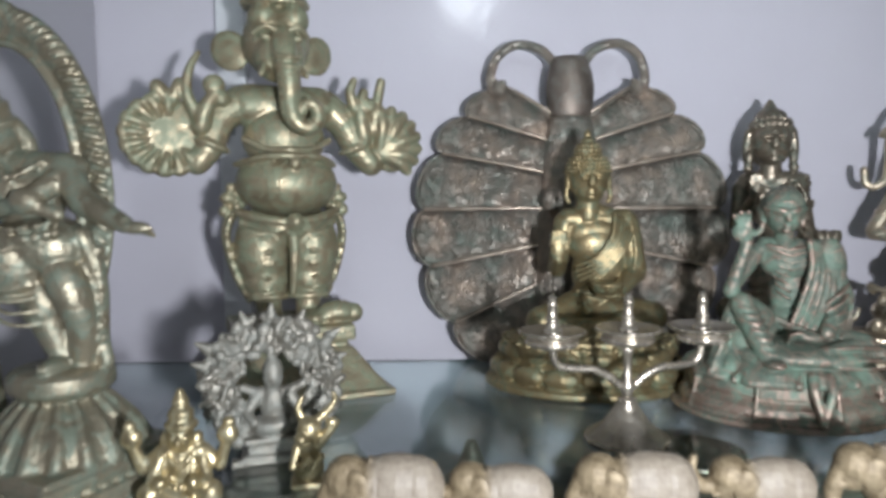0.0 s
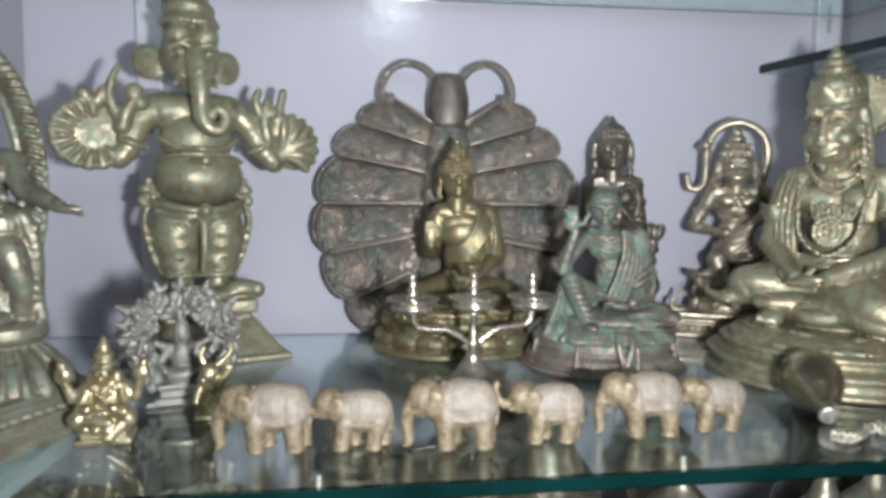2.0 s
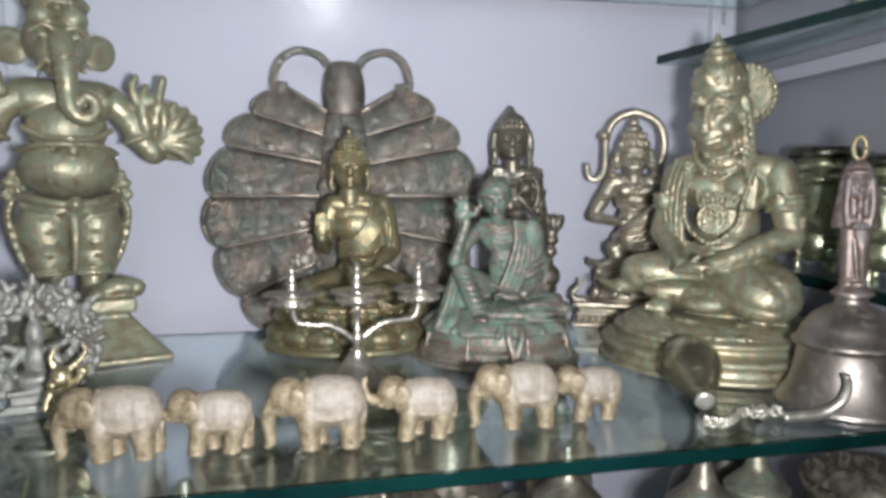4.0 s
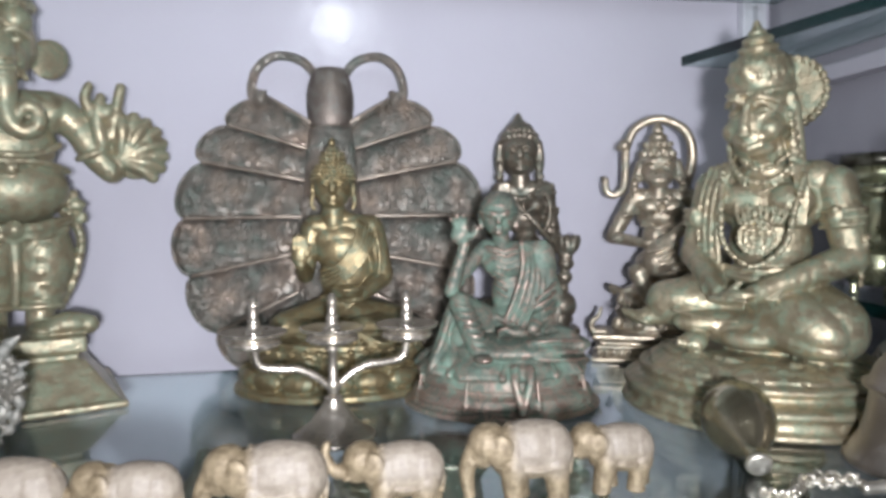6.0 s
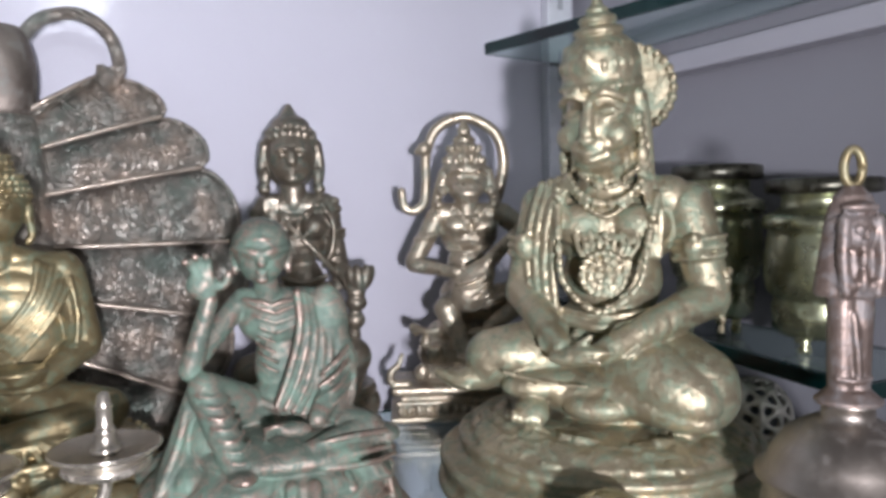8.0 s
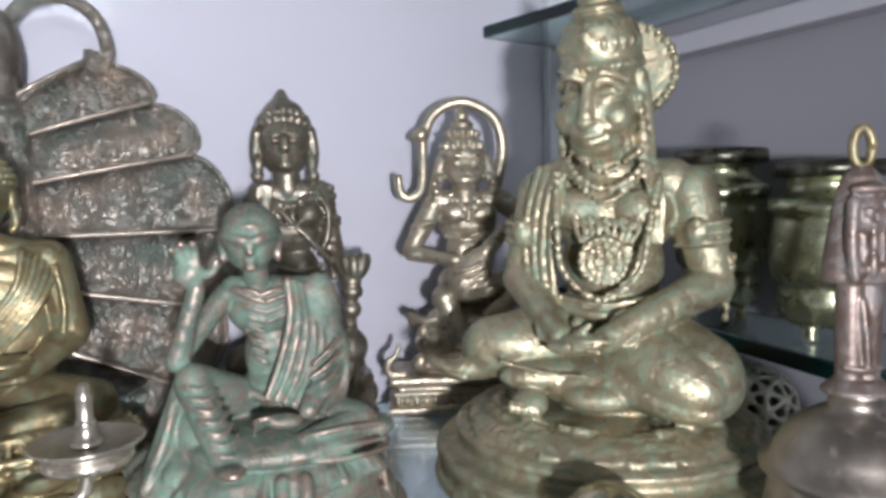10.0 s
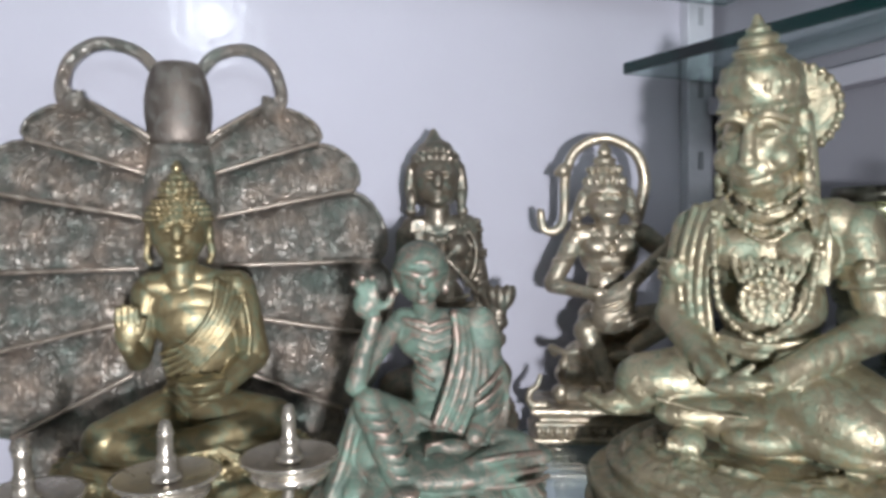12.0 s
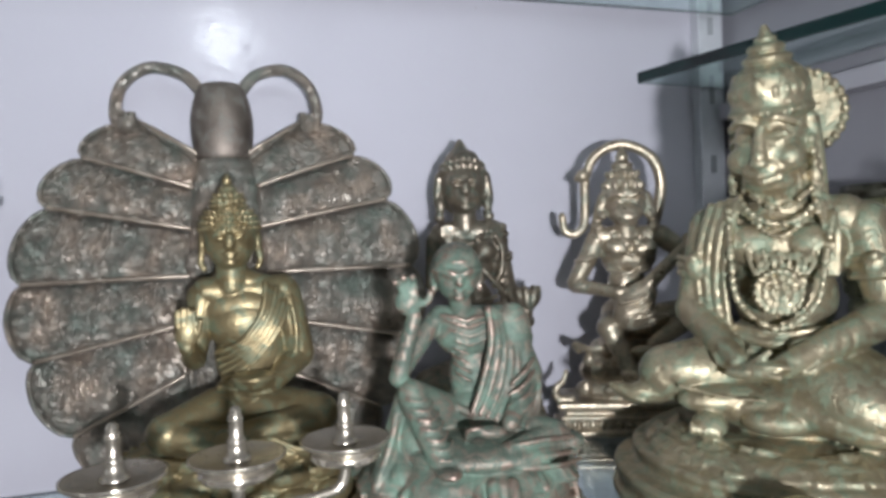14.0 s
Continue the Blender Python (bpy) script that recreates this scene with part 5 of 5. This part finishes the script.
def peacock():
    u = 0.000466
    ob = empty("peacock_plaque", pose(0.0015, 0.158, 0, -4, 0, -3), "engraved brown-grey metal peacock with scalloped fan and loop handles", "plaque")
    # dividing lines between the plumes: outer end and inner end
    rims = [(-104, 432, -30, 372), (-94, 428, -28, 386), (-158, 386, -36, 346), (-199, 328, -38, 296), (-228, 240, -38, 240), (-218, 150, -38, 186), (-178, 62, -38, 130), (-108, -2, -30, 60)]

    def sized(bm):
        bmesh.ops.scale(bm, vec=(u,) * 3, verts=bm.verts)
        return bm

    def plume(side, hi, lo):
        """a puffed sheet with a raised rim along its lower and outer edge"""
        bm, nu, nv, grid = bmesh.new(), 22, 9, []
        for v in range(nv + 1):
            f, row = v / nv, []
            for q in range(nu + 1):
                g = q / nu
                ox, oz = hi[0] + (lo[0] - hi[0]) * f, hi[1] + (lo[1] - hi[1]) * f
                ix, iz = hi[2] + (lo[2] - hi[2]) * f, hi[3] + (lo[3] - hi[3]) * f
                x, z = ix + (ox - ix) * g, iz + (oz - iz) * g
                out = 23 * math.sin(math.pi * f) ** 0.6 * max(0.0, (g - 0.62) / 0.38) ** 1.5
                ln = math.hypot(ox - ix, oz - iz)
                x, z = x + (ox - ix) / ln * out, z + (oz - iz) / ln * out
                puff = math.sin(math.pi * (0.04 + 0.80 * f)) * 15 * (1 - 0.75 * max(0, g - 0.7) / 0.3) * min(1, 3 * g + 0.3)
                row.append((side * x, -puff - 9 * f + 10 * g, z))
            grid.append(row)
        front = [[bm.verts.new(p) for p in row] for row in grid]
        back = [[bm.verts.new((p[0], 16, p[2])) for p in row] for row in grid]
        quads = []
        for a in range(nv):
            for b in range(nu):
                quads.append((front[a][b], front[a][b + 1], front[a + 1][b + 1], front[a + 1][b]))
                quads.append((back[a][b], back[a + 1][b], back[a + 1][b + 1], back[a][b + 1]))
        loop = [(0, b) for b in range(nu)] + [(a, nu) for a in range(nv)] + [(nv, b) for b in range(nu, 0, -1)] + [(a, 0) for a in range(nv, 0, -1)]
        for (a, b), (c, d) in zip(loop, loop[1:] + loop[:1]):
            quads.append((front[a][b], back[a][b], back[c][d], front[c][d]))
        for q in quads:
            bm.faces.new(q if side > 0 else q[::-1])
        def on(g, f):
            """the front of the sheet at g along and f across"""
            a, b = min(max(f, 0), 0.999) * nv, min(max(g, 0), 0.999) * nu
            i, j = int(a), int(b)
            p, q, r, t = (Vector(grid[i][j]), Vector(grid[i][j + 1]), Vector(grid[i + 1][j]), Vector(grid[i + 1][j + 1]))
            return p.lerp(q, b - j).lerp(r.lerp(t, b - j), a - i)

        # embossed scrolls, feather strokes and a ring of dots at the tip
        span = (Vector(grid[nv][nu]) - Vector(grid[0][nu])).length
        long = (Vector(grid[nv // 2][nu]) - Vector(grid[nv // 2][0])).length
        n = max(3, int(long / 34))
        for c in range(n):
            g0, way = 0.12 + 0.66 * c / (n - 1), 1 if c % 2 else -1
            for turn in (1, -1):
                wind = [on(g0 + (0.030 + 0.011 * w) * turn * 60 / long * math.cos(way * w * 0.75) - 0.03, 0.5 + 0.26 * turn * 0.5 + (0.05 + 0.021 * w) * math.sin(way * w * 0.75)) for w in range(12)]
                tube_bm(wind, [1.1 + 0.10 * w for w in range(12)], 5, bm)
            for w in range(3):
                f0 = 0.16 + 0.3 * w
                tube_bm([on(g0 + 0.03, f0), on(g0 + 0.06, f0 + 0.07 * way), on(g0 + 0.085, f0 + 0.02)], [1.0, 1.9, 0.8], 5, bm)
        for w in range(7):
            f0 = 0.14 + 0.72 * w / 6
            tube_bm([on(0.90 - 0.10 * (f0 - 0.5) ** 2, f0 - 0.025), on(0.915 - 0.10 * (f0 - 0.5) ** 2, f0 + 0.025)], [2.4, 2.4], 6, bm)
        tube_bm([on(0.845, 0.1 + 0.08 * w) for w in range(11)], 1.5, 5, bm)
        plain = len(bm.faces)
        tube_bm([(x, y - 4, z) for x, y, z in grid[nv]], 2.8, 8, bm)
        inner = len(bm.faces)
        tube_bm([(row[nu][0], row[nu][1] - 2, row[nu][2]) for row in grid], 2.8, 8, bm)
        for i, f in enumerate(bm.faces):
            f.material_index = 1 if plain <= i < inner else 0
        return sized(bm)

    for side in (-1, 1):
        for hi, lo in zip(rims[:-1], rims[1:]):
            part("plume", plume(side, hi, lo), [ENGRAVED, RIM], ob)
        pts = [(side * 22, 2, 466), (side * 44, 0, 489), (side * 82, 0, 497), (side * 112, 0, 478), (side * 123, 0, 446), (side * 118, -2, 424), (side * 105, -6, 422), (side * 103, -9, 440)]
        if side > 0:
            pts = [(22 + (x - 22) * 0.94, y, z) for x, y, z in pts]
        handle = tube_bm(spline(pts, 6), [7.4] * 28 + [6.8 - 0.17 * w for w in range(15)], 10)
        bmesh.ops.create_uvsphere(handle, u_segments=12, v_segments=8, radius=1, matrix=Matrix.Translation((side * 110 if side < 0 else 104, -4, 428)) @ Matrix.Diagonal((12, 11, 12, 1)))
        part("handle", sized(handle), ENGRAVED, ob)
    neck = lathe_bm([(38, 20), (50, 60), (54, 120), (51, 180), (47, 240), (42, 300), (38, 350), (35, 372), (33, 379), (18, 381)], 40, pose(0, -8, 0), None, 1.0, 0.75)
    bmesh.ops.create_uvsphere(neck, u_segments=16, v_segments=10, radius=1, matrix=Matrix.Translation((-30, -48, 252)) @ Matrix.Diagonal((17, 14, 17, 1)))
    for i in range(9):
        z = 130 + 28 * i
        r = 53.5 - 0.072 * (z - 120)
        for a in range(195, 346, 15):
            c, q = math.cos(radians(a + 7 * (i % 2))), math.sin(radians(a + 7 * (i % 2)))
            tube_bm([(r * c, -8 + 0.75 * r * q, z), (r * c * 1.02, -8 + 0.765 * r * q, z - 10), (r * c * 1.01, -8 + 0.76 * r * q, z - 20)], [1.0, 3.2, 1.0], 5, neck)
    part("neck", sized(neck), ENGRAVED, ob)
    head = lathe_bm([(28, 376), (33, 384), (35, 396), (37, 414), (37, 432), (34, 450), (30, 463), (27, 470), (23, 474), (10, 475)], 40, pose(0, -8, 0), None, 1.0, 0.75)
    part("head", sized(head), NECK, ob, "smooth darker bronze head")
    part("foot", sized(box_bm(-60, 60, -6, 66, 0, 10, 3)), BRONZE, ob)
    part("prop", sized(box_bm(-12, 12, 10, 40, 8, 140, 3)), BRONZE, ob)
    return ob


def oil_lamp():
    ob = empty("oil_lamp", pose(0.0, -0.003, 0, 0, 0, 6), "plated three-armed oil lamp with saucers and spikes", "oil lamp")
    part("base", lathe_bm([(0.0212, 0.0), (0.0216, 0.0012), (0.0208, 0.0026), (0.0176, 0.0038), (0.0165, 0.0052), (0.0120, 0.0085), (0.0074, 0.0150), (0.0046, 0.0195), (0.0050, 0.0210), (0.0030, 0.0222)], 48), LAMP, ob)
    part("stem", lathe_bm([(0.0030, 0.022), (0.0026, 0.024), (0.0042, 0.0265), (0.0042, 0.0285), (0.0024, 0.031), (0.0021, 0.044), (0.0034, 0.046), (0.0022, 0.048)], 24), LAMP, ob)
    saucer = [(0.0030, 0.0), (0.0085, 0.0002), (0.0122, 0.0014), (0.0134, 0.0030), (0.0126, 0.0044), (0.0112, 0.0050), (0.0110, 0.0056), (0.0152, 0.0070), (0.0166, 0.0082), (0.0166, 0.0090), (0.0156, 0.0088), (0.0100, 0.0073), (0.0030, 0.0069)]
    spike = [(0.0044, 0.0), (0.0050, 0.0010), (0.0044, 0.0022), (0.0034, 0.0030), (0.0030, 0.0062), (0.0033, 0.0072), (0.0029, 0.0080), (0.0024, 0.0090), (0.0023, 0.0140), (0.0027, 0.0150), (0.0022, 0.0160), (0.0018, 0.0186), (0.0010, 0.0194)]
    for x, y, z in ((-0.0385, 0, 0.0480), (0, 0, 0.0482), (0.0385, 0, 0.0482)):
        dish = part("saucer", lathe_bm(saucer, 40, pose(x, y, z)), LAMP, ob)
        part("spike", lathe_bm(spike, 16, pose(x, y, z + 0.0066)), LAMP, dish)
    for s in (-1, 1):
        pts = spline([(s * 0.002, 0, 0.0265), (s * 0.010, 0, 0.0330), (s * 0.018, 0, 0.0365), (s * 0.027, 0, 0.0372), (s * 0.036, 0, 0.0395), (s * 0.0385, 0, 0.0485)], 6)
        part("arm", tube_bm(pts, 0.0020, 12), LAMP, ob)
    return ob


def bell():
    ob = empty("hand_bell", pose(0.262, -0.095, 0, 0, 0, -30), "dull brass hand bell with a copper figure for its handle", "bell")
    prof = [(0.0360, 0.0), (0.0368, 0.0012), (0.0350, 0.0035), (0.0300, 0.012), (0.0272, 0.022), (0.0260, 0.031), (0.0262, 0.0335), (0.0290, 0.0340), (0.0292, 0.0356), (0.0262, 0.0372), (0.0240, 0.043), (0.0190, 0.0500), (0.0120, 0.0545), (0.0085, 0.0555), (0.0080, 0.0600), (0.0098, 0.0612)]
    part("bell_body", lathe_bm(prof, 64), BELLBRASS, ob)
    k = Cast(0.00031)
    k.l([(34, 0), (36, 5), (30, 10), (24, 16)], sy=0.8, segs=24).c((-8, 0, 14), (-9, 0, 118), 14, 15).c((8, 0, 14), (9, 0, 118), 14, 15).e(0, -2, 70, 19, 14, 50)
    k.t([(-18, -10, 30), (0, -16, 28), (18, -10, 30)], 3).t([(-4, -14, 100), (0, -16, 60), (3, -14, 30)], 3.5)
    # striped head cloth spreading to the shoulders
    k.l([(37, 118), (39, 124), (36, 150), (31, 180), (27, 206), (20, 226), (10, 236), (3, 239)], sy=0.62, segs=32)
    for q in (-1, 1):
        for i in range(5):
            k.t([(q * (17 + 2 * i), -18 + 2 * i, 208 - 18 * i), (q * (25 + 2 * i), -9, 200 - 18 * i), (q * (29 + 2 * i), 2, 194 - 18 * i)], 1.6)
        k.t([(q * 17, -18, 200), (q * 20, -22, 160), (q * 16, -22, 124)], 7, 6)
    k.e(0, -14, 186, 17, 13, 23, seg=20).e(0, -24, 160, 5, 5, 12)
    face(k, 0, -25, 186, 30)
    k.e(0, -16, 214, 20, 9, 6).e(-12, -20, 132, 13, 8, 8).e(12, -20, 132, 13, 8, 8).e(0, -24, 138, 6, 6, 14)
    h = k.fuse(k.mesh("handle", COPPER, 0.0606), 0.0005, 1)
    h.parent = ob
    h["label"] = "reddish copper figure with a head cloth"
    ring = [(0.0030 * math.cos(a), 0.0, 0.1400 + 0.0060 * math.sin(a)) for a in [2 * math.pi * i / 24 for i in range(25)]]
    part("ring", tube_bm(ring, 0.0015, 10), GOLD, ob)
    return ob


def lying_vessel():
    ob = empty("round_vessel", look((0.186, -0.064, 0.0172), (0.175, -0.104, 0.001)), "polished olive brass pear-shaped vessel lying on its side", "vessel")
    prof = [(0.0016, -0.0180), (0.0080, -0.0165), (0.0130, -0.0120), (0.0162, -0.0050), (0.0168, 0.0010), (0.0152, 0.0085), (0.0110, 0.0160), (0.0072, 0.0215), (0.0052, 0.0250), (0.0050, 0.0275), (0.0054, 0.0285), (0.0054, 0.0300), (0.0040, 0.0320)]
    part("body", lathe_bm(prof, 48, pose(0, 0, 0, 180)), VESSEL, ob)
    part("rim", lathe_bm([(0.0052, 0.0300), (0.0058, 0.0312), (0.0052, 0.0326), (0.0040, 0.0328)], 32, pose(0, 0, 0, 180)), SILVER, ob)
    return ob


def hook_chain():
    ob = empty("chain_with_hook", pose(0.0, 0.0, 0.0), "tangled plated chain with a curved hook", "chain")
    path = spline([(0.166, -0.112, 0.0022), (0.173, -0.117, 0.0022), (0.182, -0.112, 0.0024), (0.190, -0.104, 0.0026), (0.197, -0.112, 0.0040), (0.204, -0.106, 0.0024), (0.199, -0.100, 0.0024), (0.206, -0.113, 0.0050), (0.212, -0.108, 0.0024)], 5)
    for i, (a, b) in enumerate(zip(path, path[1:])):
        mid, d = (a + b) / 2, (b - a).normalized()
        side = d.cross(Vector((0, 0, 1))) if i % 2 else Vector((0, 0, 1))
        r = (b - a).length * 0.75
        loop = [mid + d * (r * math.cos(t)) + side * (0.0024 * math.sin(t)) for t in [2 * math.pi * q / 12 for q in range(13)]]
        part("link", tube_bm(loop, 0.0008, 6), SILVER, ob)
    pts = spline([(0.206, -0.118, 0.0035), (0.216, -0.119, 0.0040), (0.226, -0.120, 0.0050), (0.234, -0.123, 0.0110), (0.236, -0.125, 0.0200), (0.2335, -0.126, 0.0260)], 6)
    n = len(pts)
    part("hook", tube_bm(pts, [0.0030 - 0.0018 * abs(i / (n - 1) - 0.35) for i in range(n)], 12), SILVER, ob)
    return ob


def openwork_ball():
    bm = bmesh.new()
    bmesh.ops.create_icosphere(bm, subdivisions=2, radius=0.0185)
    ob = mesh_object("openwork_ball", bm, SILVER)
    w = ob.modifiers.new("lattice", "WIREFRAME")
    w.thickness, w.use_even_offset = 0.0042, False
    s = ob.modifiers.new("round", "SUBSURF")
    s.levels = s.render_levels = 1
    ob.matrix_world = pose(0.338, 0.002, 0.0195, 20, 30, 0)
    # solid dark core, added for the shade seen through the lattice
    core = bmesh.new()
    bmesh.ops.create_icosphere(core, subdivisions=2, radius=0.0135)
    part("core", core, HOLLOW_SHADE, ob, "dark solid core painted as the shade inside")
    return tagged(ob, "small silvery openwork metal ball", "ornament")


def pot(place, scale, turn=0, label="round green-gold brass pot with a flared rim on small feet"):
    ob = empty("brass_pot", pose(*place, 0, 0, turn) @ Matrix.Diagonal((scale[0], scale[0], scale[1], 1)), label, "pot", "brass pots")
    prof = [(0.012, 0.007), (0.022, 0.008), (0.0268, 0.012), (0.0272, 0.024), (0.0262, 0.0265), (0.0262, 0.0285), (0.0300, 0.0315), (0.0318, 0.040), (0.0318, 0.052), (0.0300, 0.062), (0.0292, 0.0645), (0.0330, 0.066), (0.0334, 0.0695), (0.0320, 0.0725), (0.0262, 0.0745), (0.0225, 0.0775), (0.0225, 0.0835), (0.0285, 0.0850), (0.0290, 0.0910), (0.0270, 0.0915), (0.0215, 0.086), (0.0205, 0.070), (0.0205, 0.040)]
    part("body", lathe_bm(prof, 56), POT, ob)
    part("rim", lathe_bm([(0.0262, 0.0838), (0.0312, 0.0846), (0.0318, 0.0880), (0.0312, 0.0916), (0.0286, 0.0922), (0.0255, 0.0905)], 56), BLACKENED, ob, "blackened flat rim")
    for i in range(3):
        a = 2 * math.pi * i / 3 + 0.5
        part("foot", lathe_bm([(0.0036, 0.0), (0.0040, 0.002), (0.0028, 0.005), (0.0048, 0.012)], 14, pose(0.019 * math.cos(a), 0.019 * math.sin(a), 0)), POT, ob)
    return ob


peacock()
elephant_headed_figure()
arch_dancer()
seated_buddha()
green_ascetic()
slender_goddess()
vina_player()
meditating_figure()
oil_lamp()
bell()
lying_vessel()
hook_chain()
openwork_ball()
small_gold_deity()
filigree_shrine()
horned_figurine()
BIG = "walking resin elephant with a chalky blanket and golden legs"
CALF = "small resin elephant calf with its trunk raised"
elephant(-0.1120, -0.104, 0.00039, False, "golden-legged resin elephant walking at the head of a row")
elephant(-0.0710, -0.104, 0.00034, True, CALF)
elephant(-0.0235, -0.106, 0.00040, False, BIG)
elephant(0.0228, -0.102, 0.00035, True, CALF)
elephant(0.0735, -0.096, 0.00039, False, BIG)
elephant(0.1130, -0.092, 0.00033, True, CALF)
pot((0.346, 0.034, 0.058), (0.76, 0.98))
pot((0.344, -0.030, 0.058), (0.80, 0.88), 40, "round brass pot with a wide neck beside another")
pot((0.346, -0.010, 0.2385), (0.72, 0.8), 80, "dark round brass pot on the side shelf")

# ---- brassware on the shelf below ----
def bowl(x, y, z, r, h, material, label):
    prof = [(r * 0.45, 0), (r * 0.5, h * 0.06), (r * 0.4, h * 0.14), (r * 0.75, h * 0.35), (r * 0.95, h * 0.7), (r, h * 0.96), (r * 1.08, h), (r * 1.02, h * 1.02), (r * 0.9, h * 0.8), (r * 0.6, h * 0.42)]
    ob = mesh_object("brass_bowl", lathe_bm(prof, 48), material)
    ob.matrix_world = pose(x, y, z)
    return tagged(ob, label, "bowl")


def vase(x, y, z, r, h, material, label, ribs=0):
    prof = [(r * 0.6, 0), (r * 0.64, h * 0.03), (r * 0.5, h * 0.08), (r * 0.85, h * 0.3), (r, h * 0.5), (r * 0.85, h * 0.68), (r * 0.45, h * 0.82), (r * 0.4, h * 0.9), (r * 0.62, h * 0.98), (r * 0.6, h), (r * 0.3, h * 0.97)]
    wob = (lambda a, q: 1 + 0.04 * math.cos(ribs * a)) if ribs else None
    ob = mesh_object("brass_vase", lathe_bm(prof, 96 if ribs else 48, None, None, 1, 1, wob), material)
    ob.matrix_world = pose(x, y, z)
    return tagged(ob, label, "vase")


def low_figure(x, y, z, s, material, label, turn):
    k = Cast(s)
    k.l([(60, 0), (64, 8), (54, 20), (58, 30)], sy=0.8).e(0, 0, 44, 56, 40, 20)
    k.c((0, 0, 60), (-46, -26, 56), 26, 20).c((0, 0, 60), (46, -26, 56), 26, 20).e(0, 0, 96, 34, 26, 38).c((-30, 0, 124), (30, 0, 124), 18, 18)
    for q in (-1, 1):
        k.c((q * 36, 0, 122), (q * 54, -10, 84), 15, 12).c((q * 54, -10, 84), (q * 20, -36, 72), 11, 9)
    k.e(0, -2, 154, 24, 24, 28).l([(25, 166), (27, 172), (18, 180), (20, 188), (8, 200), (3, 214)], segs=20).e(0, -24, 150, 6, 8, 9)
    return k.done("seated_figurine", material, pose(x, y, z, 0, 0, turn), label, "figurine", 0.0011, 1, "figurines on the lower shelf")


LOW = -0.255
bowl(-0.245, -0.050, LOW, 0.048, 0.190, BRONZE, "dark deep brass bowl on the lower shelf")
bowl(-0.150, -0.080, LOW, 0.036, 0.205, OLIVE, "olive brass beaker on the lower shelf")
vase(-0.190, 0.040, LOW, 0.050, 0.215, BRONZE, "dark bronze vase on the lower shelf")
vase(-0.025, -0.050, LOW, 0.055, 0.216, BRONZE, "ribbed dark bronze vase on the lower shelf", 18)
FIGS = (
    (-0.300, -0.010, BRONZE, "dark bronze", 20), (-0.092, -0.060, BRONZE, "dark bronze", 12), (-0.075, 0.060, BRONZE, "dark bronze", 0), (0.055, -0.080, BRONZE, "dark bronze", -6),
    (0.118, -0.050, BRONZE, "dark bronze", -15), (0.183, -0.085, BRONZE, "dark bronze", -22), (0.245, -0.045, OLIVE, "olive bronze", -25), (0.150, 0.050, OLIVE, "olive bronze", -20), (0.020, 0.070, BRONZE, "dark bronze", 0),
)
for n, (x, y, m, tone, turn) in enumerate(FIGS):
    low_figure(x, y, LOW, 0.00100 + 0.00003 * (n % 3), m, tone + " seated figurine on the lower shelf", turn)
bowl(0.312, -0.075, LOW, 0.045, 0.195, BRONZE, "dark deep brass bowl on the lower shelf")
vase(0.080, 0.110, LOW, 0.050, 0.20, BRONZE, "dark bronze vase on the lower shelf")
vase(0.300, 0.070, LOW, 0.050, 0.20, BLACKENED, "blackened brass vase on the lower shelf")
